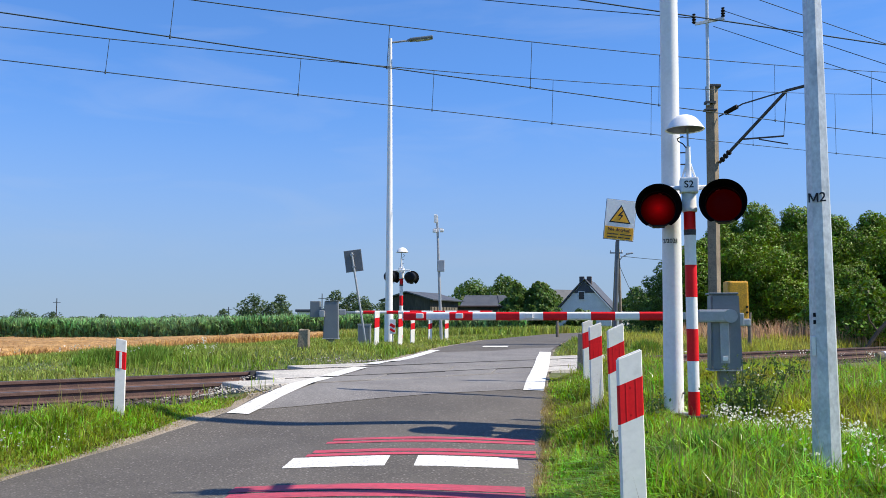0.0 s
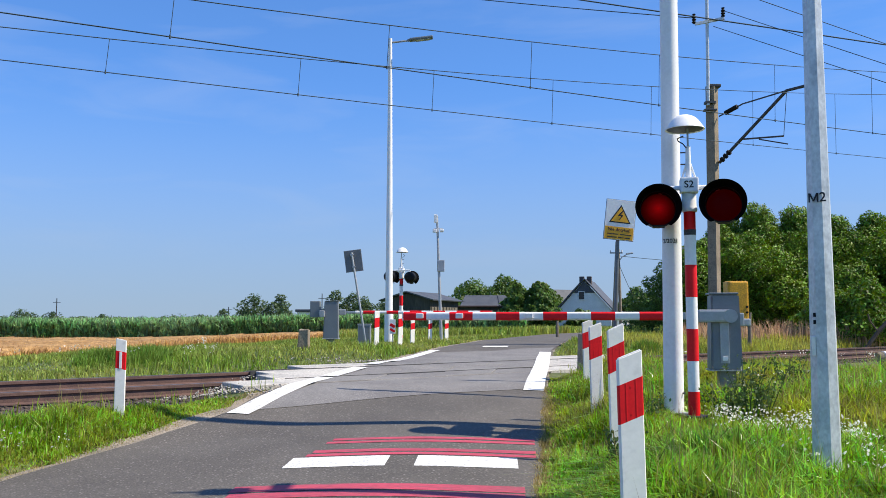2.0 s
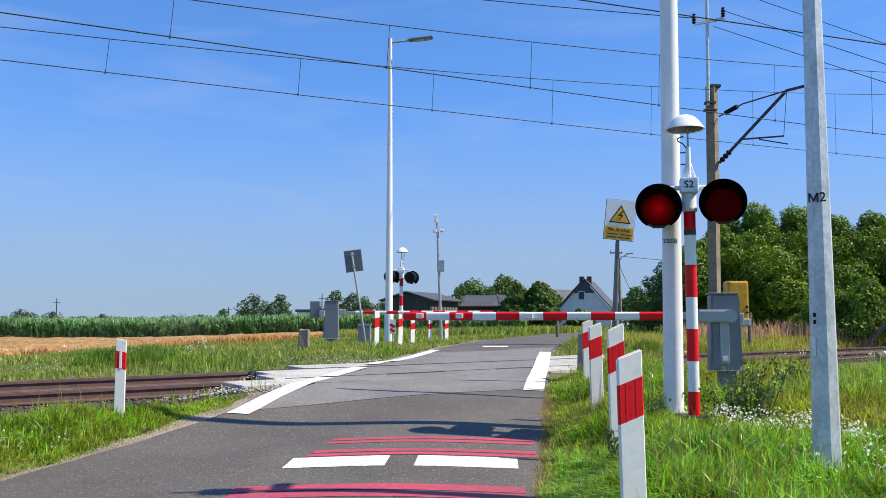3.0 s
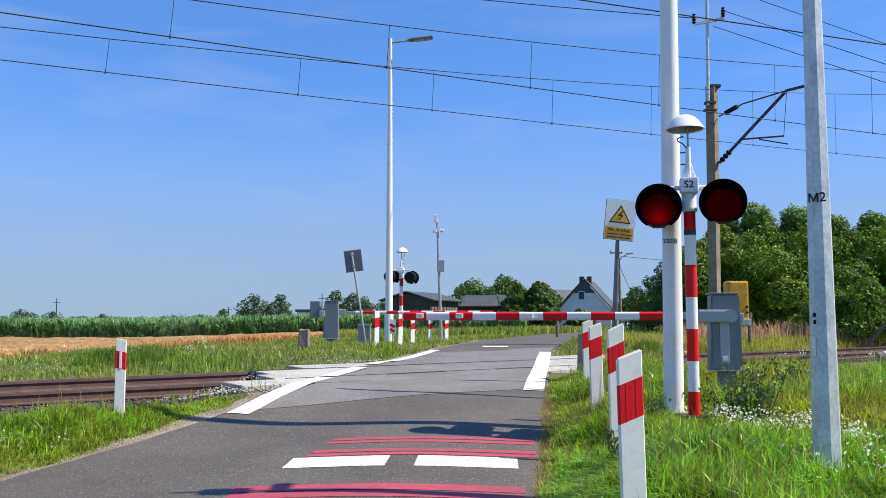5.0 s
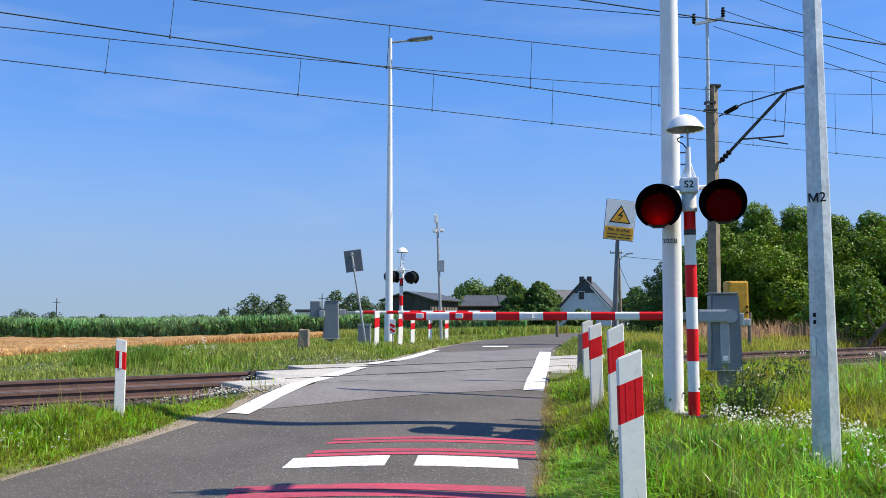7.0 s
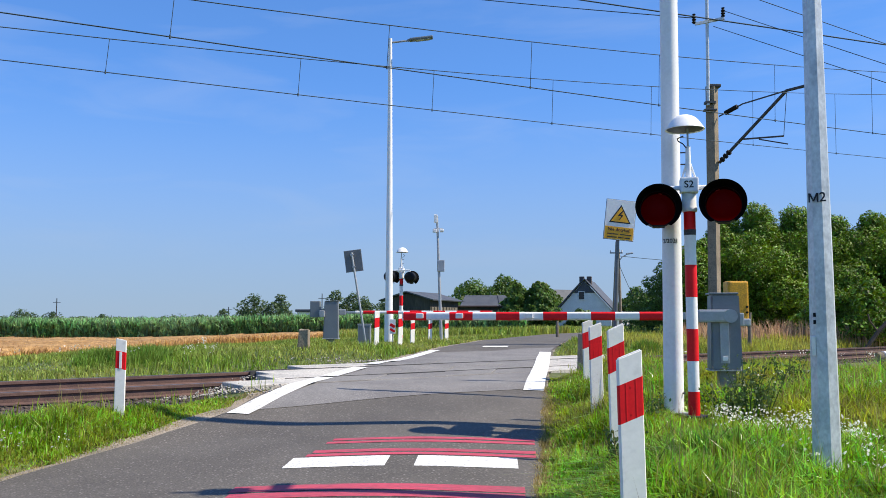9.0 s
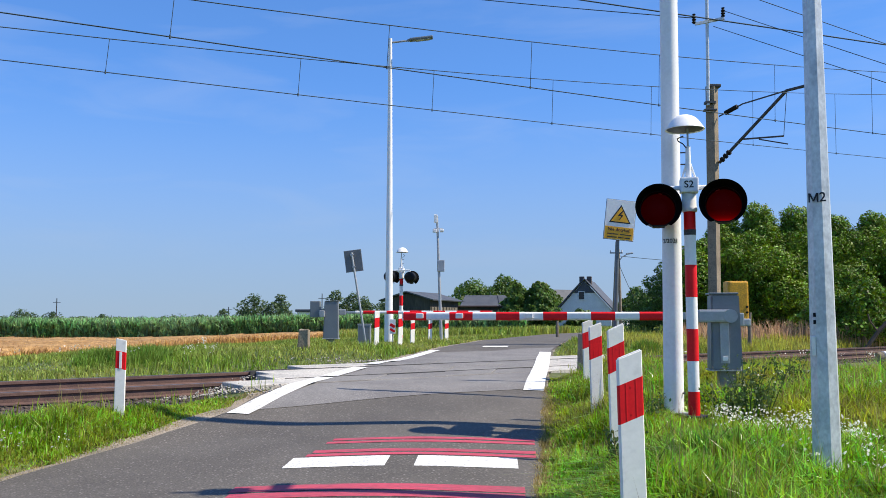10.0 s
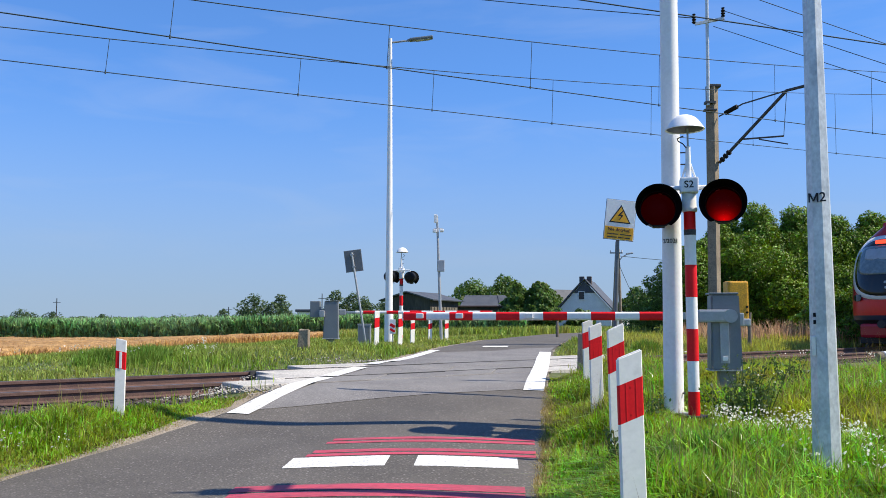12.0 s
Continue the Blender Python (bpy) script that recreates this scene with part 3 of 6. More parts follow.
    for row_start, q0, q1 in ((-8.0, -0.9, 0.0), (-6.9, 0.1, 1.4), (-5.7, 1.6, 2.4)):
        t, q = row_start - RNG.uniform(-0.05, 0.5, 110), RNG.uniform(q0, q1, 110)
        pts.append(np.stack([TRACK_AT[0] + TRACK_DIR[0] * t + TRACK_N[0] * q, TRACK_AT[1] + TRACK_DIR[1] * t + TRACK_N[1] * q,
                             -0.01 - 0.22 * np.clip(row_start - t, 0, 1) - 0.02 + q * 0.03], -1))
    ob = new("pale_rubble", stones(np.concatenate(pts), 0.014, 0.036, PALE_STONE))
    tagged(ob, "pale broken stone beside the crossing panels", "rubble", kind="stuff")


def stones(pts, r0, r1, material):
    n = len(pts)
    base = np.array([(1, 0, 0), (-1, 0, 0), (0, 1, 0), (0, -1, 0), (0, 0, 1), (0, 0, -1)], float)
    faces = np.array([(0, 2, 4), (2, 1, 4), (1, 3, 4), (3, 0, 4), (2, 0, 5), (1, 2, 5), (3, 1, 5), (0, 3, 5)])
    r = RNG.uniform(r0, r1, (n, 1, 1)) * RNG.uniform(0.6, 1.2, (n, 6, 1))
    a = RNG.uniform(0, 6.28, n)
    v = base[None] * r
    v[:, :, 2] *= 0.7
    c, s = np.cos(a)[:, None], np.sin(a)[:, None]
    v = np.stack([v[:, :, 0] * c - v[:, :, 1] * s, v[:, :, 0] * s + v[:, :, 1] * c, v[:, :, 2]], -1) + pts[:, None]
    t = faces[None] + (np.arange(n) * 6)[:, None, None]
    return mesh_arrays("stones", v.reshape(-1, 3), t.reshape(-1, 3), material)


def build_crossing():
    cross = thing("level_crossing_panels", Matrix.Identity(4), "pale worn concrete crossing panels between and beside the rails", "crossing", kind="structure")
    def edge_at(q, xs, shift):
        """Where a line along the track meets a road edge."""
        best = min(np.linspace(-9, 6, 600), key=lambda t: abs(track_pt(t, q).x - np.interp(track_pt(t, q).y, ROAD_Y, xs) - shift))
        return float(best)
    # rows of panels across the track: outer near, two inner, outer far; each has its own left end
    for q0, q1, start in ((-0.85, -0.06, -8.0), (0.07, 0.75, -7.0), (0.765, 1.44, -6.7), (1.57, 2.3, -5.6)):
        z0, z1 = (np.clip(q, -0.5, 2.0) * 0.04 + 0.02 for q in (q0, q1))
        la, lb = edge_at(q0, ROAD_L, 0.15), edge_at(q1, ROAD_L, 0.15)
        ra, rb = edge_at(q0, ROAD_R, -0.15), edge_at(q1, ROAD_R, -0.15)
        for a0, a1, b0, b1, inside in ((start, start, la, lb, False), (la, lb, ra, rb, True), (ra, rb, ra + 2.6, rb + 2.3, False)):
            n = max(1, round((b0 - a0) / 1.5))
            for k in range(n):
                f, g = k / n, (k + 1) / n
                c = [(a0 + (b0 - a0) * f + 0.008, q0, z0), (a0 + (b0 - a0) * g - 0.008, q0, z0), (a1 + (b1 - a1) * g - 0.008, q1, z1), (a1 + (b1 - a1) * f + 0.008, q1, z1)]
                dz = 0.004 * math.sin(k * 2.7 + q0 * 5)
                bm = slab([track_pt(t, q, z + dz) for t, q, z in c], 0.22)
                bmesh.ops.bevel(bm, geom=list(bm.edges), offset=0.01, segments=1, affect='EDGES')
                part("concrete_panel", bm, ASPHALT_PALE if inside else CONCRETE, cross, "grey tyre-worn panel" if inside else "")
    for q in (-0.06, 0.07, 1.44, 1.57):
        bm = slab([track_pt(-6.8, q - .02, .018 + q * .04), track_pt(2.6, q - .02, .018 + q * .04),
                   track_pt(2.6, q + .02, .018 + q * .04), track_pt(-6.8, q + .02, .018 + q * .04)], 0.1)
        part("rubber_seal", bm, RUBBER, cross, "black rubber flangeway seal")


# ---------------------------------------------------------------- crossing signals
def visor_shell(r0, r1, length, gap, seg=40, thick=0.012):
    """A hood that opens at the bottom: a cone wall from y=0 to y=-length."""
    bm = bmesh.new()
    a0, a1 = radians(-90 + gap / 2), radians(270 - gap / 2)
    rows = []
    for i in range(seg + 1):
        a = a0 + (a1 - a0) * i / seg
        c, s = math.cos(a), math.sin(a)
        rows.append([bm.verts.new((c * r, y, s * r)) for r, y in ((r0, 0), (r1, -length), (r1 - thick, -length), (r0 - thick, 0))])
    for p, q in zip(rows, rows[1:]):
        for i in range(4):
            j = (i + 1) % 4
            bm.faces.new((p[i], q[i], q[j], p[j]))
    bm.faces.new(rows[0])
    bm.faces.new(rows[-1][::-1])
    bmesh.ops.recalc_face_normals(bm, faces=bm.faces)
    return bm


def signal_lamp(parent, m, glow, name="lamp_housing"):
    turn = Matrix.Rotation(radians(90), 4, 'X')
    drum = part(name, lathe([(0, -0.44), (0.12, -0.43), (0.195, -0.34), (0.205, -0.02), (0.214, 0.0), (0.214, 0.012), (0.203, 0.012), (0.203, -0.0),
                             (0.202, -0.03), (0.198, -0.33), (0.0, -0.4)], 36, m=turn), BLACK, parent, "round black lamp housing", True)
    drum.matrix_basis = m
    part("visor", visor_shell(0.218, 0.264, 0.24, 62), VISOR, drum, "black hood, open at the bottom", True)
    bm = box((0, -0.1, -0.222), (0.14, 0.2, 0.018), 0.004)
    part("visor_lip", bm, BLACK, drum)
    bm = bmesh.new()
    bmesh.ops.create_uvsphere(bm, u_segments=64, v_segments=40, radius=0.198)
    bulb = part("lamp", bm, glow, drum, "red signal lamp", True)
    bulb.matrix_basis = pose(0, 0.17, 0)
    ob = part("lens", lathe([(0.0, 0.2), (0.08, 0.196), (0.14, 0.184), (0.2, 0.16)], 36, m=Matrix.Translation((0, 0.155, 0)) @ turn), LENS, drum,
              "dark red lens", True)
    ob.visible_shadow = False
    return drum, bulb


def crossing_signal(m, label, code):
    sig = thing("crossing_signal", m, label, "signal", "crossing signals")
    # striped post, base at z 0
    z = 0.0
    r = 0.066
    for i, h in enumerate((0.27, 0.35, 0.37, 0.37, 0.375, 0.365, 0.3)):
        red = i % 2 == 0
        bm = tube((0, 0, z), (0, 0, z + h), r + (0.0015 if red else 0), seg=28)
        part("post_band", bm, RED if red else WHITE, sig, "red reflective band" if red else "white painted band", True)
        z += h
    part("collar", tube((0, 0, 2.085), (0, 0, 2.15), r + 0.004, seg=24), STEEL_DARK, sig, "dark clamp ring", True)
    part("head_tube", lathe([(0.0, 2.36), (0.086, 2.36), (0.092, 2.385), (0.088, 2.41), (0.082, 2.43), (0.082, 2.62), (0.0, 2.62)], 28), WHITE, sig, "", True)
    part("head_box", box((0, -0.02, 2.67), (0.21, 0.2, 0.18), 0.02), WHITE, sig, "white square junction head")
    if code:
        letters(code, 0.115, INK, sig, pose(-0.005, -0.121, 2.67))
    part("cross_arm", tube((-0.36, 0.08, 2.66), (0.36, 0.08, 2.66), 0.028, seg=14), WHITE, sig, "", True)
    for x in (-0.05, 0.05):
        part("stay", tube((x * 1.5, 0, 2.76), (x * 0.5, 0, 2.93), 0.012, seg=8), WHITE, sig)
    part("bell_post", tube((0.0, 0, 2.75), (0.0, 0, 3.14), 0.036, 0.028, seg=16), WHITE, sig, "", True)
    part("bell_rod", tube((0, 0, 3.1), (0, 0, 3.36), 0.012, seg=10), GREY_LIGHT, sig)
    for zz in (2.93, 3.07):
        part("bolt", tube((-0.03, 0, zz), (-0.09, 0, zz), 0.008, seg=8), STEEL_DARK, sig)
    bm = bmesh.new()
    pts = [Vector((-0.02, -0.03, 3.12)), Vector((-0.06, -0.04, 3.17)), Vector((-0.11, -0.04, 3.2)), Vector((-0.12, -0.03, 3.235)), Vector((-0.05, 0, 3.27))]
    for p, q in zip(pts, pts[1:]):
        tube(p, q, 0.007, seg=6, bm=bm)
    part("bell_cable", bm, BLACK, sig)
    part("bell_dome", lathe([(0.0, 3.5), (0.06, 3.493), (0.115, 3.468), (0.16, 3.425), (0.198, 3.37), (0.222, 3.335), (0.23, 3.32), (0.224, 3.316),
                             (0.19, 3.35), (0.1, 3.37), (0, 3.38)], 36, m=Matrix.Translation((-0.03, 0, 0.024))), WHITE, sig, "white dome over the warning bell", True)
    # dark disc added to give the dome's hollow underside its shade
    part("bell_shade_disc", lathe([(0.0, 3.364), (0.1, 3.36), (0.18, 3.342), (0.212, 3.33), (0.2, 3.326), (0.0, 3.334)], 32, m=Matrix.Translation((-0.03, 0, 0.022))),
         STEEL_DARK, sig, "dark disc added for the shade under the dome", True)
    a, lamp_a = signal_lamp(sig, pose(-0.357, -0.05, 2.402, 0, 0, 0), GLOW_B)
    b, lamp_b = signal_lamp(sig, pose(0.38, -0.05, 2.433, 0, 0, -7), GLOW_A)
    for x in (-0.33, 0.33):
        part("lamp_bracket", tube((x, 0.08, 2.68), (x, 0.1, 2.5), 0.024, seg=10), WHITE, sig, "", True)
    part("base_flange", tube((0, 0, -0.2), (0, 0, 0.0), 0.15, seg=20), STEEL_DARK, sig)
    return sig, lamp_a, lamp_b


# ---------------------------------------------------------------- barriers
def barrier(m, arm_len, label, bands, thick=0.126, lamps=(0.6, 0.82, 0.947)):
    bar = thing("barrier", m, label, "barrier", "crossing barriers")
    # pivot at x 0, arm runs towards -x, arm height 1.07 over the foot
    body = prism([(-0.22, -0.15), (0.24, -0.15), (0.24, 0.2), (-0.22, 0.2)], lambda x, y: 0.26, lambda x, y: 1.4)
    for v in body.verts:
        if v.co.z > 1:
            v.co.x = -0.02 + (v.co.x + 0.02) * 0.88
            v.co.y *= 0.9
    bmesh.ops.bevel(body, geom=list(body.edges), offset=0.025, segments=2, affect='EDGES')
    cab = part("drive_housing", body, GREY_BOX, bar, "grey tapered drive cabinet")
    part("housing_lid", box((-0.01, 0.02, 1.405), (0.42, 0.34, 0.03), 0.01), GREY_BOX, bar)
    part("access_panel", box((-0.02, -0.155, 0.68), (0.13, 0.02, 0.62), 0.006), GREY_LIGHT, cab, "narrow grey access panel")
    part("panel_catch", box((-0.02, -0.172, 0.44), (0.075, 0.012, 0.06), 0.004), WHITE, cab, "small pale label")
    part("bottom_rim", box((0.01, 0.025, 0.265), (0.5, 0.39, 0.02), 0.005), GREY_LIGHT, cab)
    part("pedestal", box((0.03, 0.03, 0.1), (0.24, 0.2, 0.36), 0.01), GREY_BOX, bar, "grey pedestal in the grass")
    part("clamp_arm", box((-0.16, -0.2, 1.07), (0.5, 0.07, 0.19), 0.03), GREY_LIGHT, bar, "pale grey arm clamp")
    part("pivot_disc", tube((0.06, -0.15, 1.07), (0.06, -0.245, 1.07), 0.1, seg=28), GREY_LIGHT, bar, "round pivot plate", True)
    part("counterweight", box((0.27, 0.24, 1.02), (0.16, 0.1, 0.2), 0.02), GREY_LIGHT, bar)
    part("arm_root", box((-0.52, -0.2, 1.07), (0.5, 0.05, thick * 0.82), 0.01), GREY_LIGHT, bar)
    x = -arm_len
    i = 0
    while x < -0.75:
        w = min(bands, -0.7 - x)
        red = i % 2 == 0
        bm = box((x + w / 2, -0.2, 1.07), (w, 0.08 + (0.002 if red else 0), thick + (0.002 if red else 0)), 0.0)
        along = [e for e in bm.edges if abs(e.verts[0].co.x - e.verts[1].co.x) > w * 0.5]
        bmesh.ops.bevel(bm, geom=along, offset=0.034, segments=3, affect='EDGES', profile=0.5)
        part("arm_band", bm, RED if red else WHITE, bar, "red reflective band" if red else "white band")
        x += w
        i += 1
    part("arm_tip", box((-arm_len - 0.012, -0.2, 1.07), (0.02, 0.056, thick + 0.008), 0.005), PLASTIC, bar)
    for fx in lamps:
        part("arm_lamp", box((-arm_len * fx, -0.25, 1.075), (0.115, 0.03, thick * 0.62), 0.01), PLASTIC, bar, "small square lamp on the arm")
    return bar


# ---------------------------------------------------------------- posts and poles
def guide_post(m, w, h, tilt, group="guide posts", reflector=False):
    post = thing("guide_post", m, "white plastic guide post with a slanted red band in the grass" if not reflector
                 else "white guide post with red band and reflector in grass", "guide post", group)
    d = w * 0.22
    outline = [(-w / 2, -d * 0.25), (-w * 0.45, -d * 0.5), (w * 0.45, -d * 0.5), (w / 2, -d * 0.25), (w / 2, d * 0.35), (w * 0.44, d * 0.5), (-w * 0.44, d * 0.5), (-w / 2, d * 0.35)]
    def line(z, grow=0.0):
        return [(x * (1 + grow), y * (1 + grow)) for x, y in outline], (lambda x, y: z + tilt * x)
    b0, b1 = h * 0.56, h * 0.82
    o, f0 = line(b0)
    part("lower_post", prism(o, lambda x, y: -0.25, f0), PLASTIC, post)
    _, f1 = line(b1)
    og, _ = line(0, 0.01)
    part("red_band", prism(og, f0, f1), RED, post, "red reflective band")
    _, f2 = line(h)
    bm = prism(o, f1, f2)
    top = [e for e in bm.edges if all(v.co.z > b1 + (h - b1) * 0.5 for v in e.verts)]
    bmesh.ops.bevel(bm, geom=top, offset=w * 0.05, segments=2, affect='EDGES')
    part("post_cap", bm, PLASTIC, post)
    for x in (-w * 0.2, w * 0.2):
        bm = box((x, -d * 0.5, (b0 + b1) / 2 + tilt * x), (w * 0.05, 0.0035, (b1 - b0) * 0.98), 0.001)
        part("rib", bm, RED, post)
    for z in (b0 + (b1 - b0) * 0.15, b0 + (b1 - b0) * 0.85):
        part("rivet", tube((0, -d * 0.42, z), (0, -d * 0.56, z), 0.006, seg=8), RED, post)
    if reflector:
        part("reflector", box((0, -d * 0.52, (b0 + b1) / 2), (w * 0.24, 0.012, (b1 - b0) * 0.95), 0.002), WHITE, post, "white reflector strip")
    return post


def white_mast():
    mast = thing("camera_mast", pose(2.8, 10.4, -0.12), "smooth white painted steel mast beside the signal", "mast")
    part("shaft", tube((0, 0, 0), (0.07, 0, 7.6), 0.12, 0.104, seg=36), WHITE, mast, "", True)
    part("foot_plate", box((0, 0, 0.0), (0.4, 0.4, 0.06), 0.01), GREY_LIGHT, mast)
    part("cable_gland", tube((0.09, -0.08, 0.25), (0.11, -0.1, 0.25), 0.012, seg=8), STEEL_DARK, mast)
    letters("2/2021", 0.072, INK, mast, pose(0.02, 0, 2.09, 0, 0, -24), radius=0.1185)
    part("mast_head", box((-0.3, 0, 7.5), (0.5, 0.12, 0.12), 0.03), GREY_LIGHT, mast)
    return mast


def galvanised_pole():
    p = thing("galvanised_pole", pose(3.03, 6.8, -0.256) @ Matrix.Scale(0.944, 4), "eight-sided galvanised steel pole standing in daisies", "pole")
    part("shaft", tube((0, 0, -0.15), (0.02, 0, 5.4), 0.12, 0.066, seg=8), GALV, p).matrix_basis = pose(0, 0, 0, 0, 0, -7.5)
    part("base_plate", box((0, 0, -0.1), (0.34, 0.34, 0.03), 0.006), GALV, p)
    part("spigot", tube((0.02, 0, 5.35), (0.02, 0, 6.4), 0.034, 0.028, seg=12), GALV, p, "", True)
    part("pole_head", box((0.0, 0, 5.85), (0.16, 0.26, 0.4), 0.05), GREY_LIGHT, p, "grey device near the top of the pole")
    part("side_camera", box((0.0, 0.2, 5.3), (0.1, 0.26, 0.14), 0.03), GREY_LIGHT, p, "small grey camera on a bracket")
    part("camera_bracket", tube((0.02, 0, 5.24), (0.0, 0.14, 5.24), 0.02, seg=8), GREY_LIGHT, p)
    letters("2", 0.112, INK, p, pose(-0.034 + 0.034 * 0.914, -0.094 - 0.034 * 0.407, 2.37, 0, 0, -24))
    m_bars = bmesh.new()
    for x, w in ((-0.032, 0.014), (0.032, 0.014)):
        box((x, 0, 0), (w, 0.004, 0.078), bm=m_bars)
    for sx in (-1, 1):
        slab([(sx * 0.038, -0.002, 0.039), (sx * 0.022, -0.002, 0.039), (sx * -0.006, -0.002, -0.03), (sx * 0.006, -0.002, -0.03)], 0.004 * sx, m_bars)
    bmesh.ops.recalc_face_normals(m_bars, faces=m_bars.faces)
    part("lettering", m_bars, INK, p).matrix_basis = pose(-0.034 - 0.038 * 0.914, -0.094 + 0.038 * 0.407, 2.37, 0, 0, -24)
    part("service_tag", box((-0.098, -0.05, 1.12), (0.03, 0.02, 0.16), 0.003, rot=(0, 0, -30)), PLASTIC, p, "small pale tag")
    for z in (1.32, 1.38):
        part("lock", box((-0.09, -0.065, z), (0.02, 0.014, 0.035), 0.003, rot=(0, 0, -40)), BLACK, p)
    return p


def street_lamp():
    p = thing("street_lamp", pose(-1.91, 30, 0.2), "tall tapered white street lamp with a flat grey head", "street lamp")
    part("column", tube((0, 0, 0), (0, 0, 11.0), 0.14, 0.065, seg=24), WHITE, p, "", True)
    part("column_foot", tube((0, 0, 0), (0, 0, 1.1), 0.16, 0.155, seg=24), WHITE, p, "", True)
    part("arm", tube((0, 0, 10.85), (0.75, 0, 10.94), 0.035, seg=12), GREY_LIGHT, p, "", True)
    h = part("lamp_head", box((1.12, 0, 11.0), (0.85, 0.28, 0.09), 0.035, rot=(0, -7, 0)), GREY_BOX, p, "flat grey lantern")
    part("diffuser", box((1.18, 0, 10.95), (0.5, 0.2, 0.02), 0.004, rot=(0, -7, 0)), GREY_LIGHT, h)
    part("clamp", box((0.72, 0, 10.94), (0.2, 0.09, 0.09), 0.02), GREY_BOX, p)
    return p


def thin_mast():
    p = thing("camera_pole", pose(-0.1, 31, 0.25), "slim grey pole with small cameras and a box", "pole")
    part("shaft", tube((0.04, 0, 0), (-0.12, 0, 4.6), 0.06, 0.04, seg=14), GREY_LIGHT, p, "", True)
    part("camera", box((-0.2, 0, 4.05), (0.16, 0.2, 0.12), 0.02), WHITE, p, "small white camera")
    part("camera", box((0.06, 0, 4.05), (0.14, 0.2, 0.1), 0.02), WHITE, p, "small white camera")
    part("top_camera", box((-0.17, 0, 4.5), (0.12, 0.14, 0.3), 0.02), WHITE, p)
    part("bracket", tube((-0.22, 0, 4.12), (0.1, 0, 4.12), 0.018, seg=8), GREY_LIGHT, p)
    part("box", box((0.02, -0.08, 2.75), (0.27, 0.14, 0.42), 0.02), GREY_LIGHT, p, "small grey box")
    return p


def back_sign():
    p = thing("road_sign", pose(-2.24, 25, 0.2, 0, -9.5, 0), "grey back of a road sign on a leaning pole", "road sign")
    part("pole", tube((0, 0, 0), (0, 0, 2.85), 0.032, seg=12), GREY_LIGHT, p, "", True)
    part("plate", box((0.02, 0.04, 2.6), (0.49, 0.012, 0.62), 0.004, rot=(0, 2, 0)), SIGN_GREY, p, "square grey plate")
    part("rim", box((0.02, 0.05, 2.6), (0.52, 0.008, 0.65), 0.003, rot=(0, 2, 0)), GREY_LIGHT, p)
    for z in (2.42, 2.78):
        part("clamp", box((0, 0.0, z), (0.1, 0.06, 0.04), 0.008), GREY_LIGHT, p)
    return p


def warning_sign():
    p = thing("warning_sign", pose(2.90, 14.5, 0.05, 0, 2.5, 0), "white and yellow electric shock warning sign on a leaning pole", "sign")
    part("pole", tube((0, 0, 0), (0, 0, 3.0), 0.031, seg=14), SIGN_GREY, p, "grey steel pole", True)
    board = part("plate", box((0, 0, 0), (0.54, 0.012, 0.72), 0.004), WHITE, p, "white sign plate with a yellow foot")
    board.matrix_basis = pose(0.02, -0.05, 2.675, 0, 4.0, 0) @ Matrix.Diagonal((0.94, 1, 0.95, 1))
    part("border", box((0, 0.004, 0), (0.556, 0.01, 0.736), 0.004), SIGN_GREY, board)
    part("yellow_field", box((0, -0.008, -0.24), (0.52, 0.004, 0.225), 0.001), YELLOW, board, "yellow text field")
    def tri(k, y):
        return slab([(-0.2 * k, y, -0.055 - 0.02 * (k - 1)), (0.2 * k, y, -0.055 - 0.02 * (k - 1)), (0.0, y, 0.275 + 0.03 * (k - 1))], 0.003)
    part("triangle_edge", tri(1.0, -0.0105), INK, board)
    t = slab([(-0.165, -0.0145, -0.035), (0.165, -0.0145, -0.035), (0.0, -0.0145, 0.235)], 0.003)
    part("triangle", t, YELLOW, board, "yellow triangle")
    bolt = bmesh.new()
    for a, b, c, d in (((0.03, .17), (0.05, .16), (-.02, .08), (-.045, .085)), ((-.045, .085), (-.035, .065), (.045, .08), (.03, .1)), ((.03, .1), (.045, .08), (-.01, -.01), (-.02, 0))):
        slab([(x, -0.0185, z) for x, z in (d, c, b, a)], 0.003, bolt)
    bmesh.ops.recalc_face_normals(bolt, faces=bolt.faces)
    part("lightning_arrow", bolt, INK, board)
    letters("Nie dotykać", 0.082, INK, board, pose(0.0, -0.013, -0.18))
    for z, words in ((-0.262, ((-0.11, 0.2), (0.125, 0.21))), (-0.318, ((-0.12, 0.18), (0.045, 0.1), (0.165, 0.1)))):
        for x, w in words:
            part("text_bar", box((x, -0.012, z), (w, 0.003, 0.017)), INK, board)
    return p


def concrete_stump(m, label, w=0.3, h=0.75):
    bm = box((0, 0, h / 2), (w, w * 0.9, h), 0.03)
    for v in bm.verts:
        v.co += Vector(noise.noise_vector(v.co * 4)) * 0.03
        if v.co.z > h * 0.6:
            v.co.x *= 0.88
    return solo("concrete_post", bm, OLD_CONCRETE, label, "concrete post", m=m)


# ---------------------------------------------------------------- overhead line
WIRE_TURN = radians(31.3)


def wire_pt(base, t, z):
    return Vector((base[0] + t * math.cos(WIRE_TURN), base[1] + t * math.sin(WIRE_TURN), z))


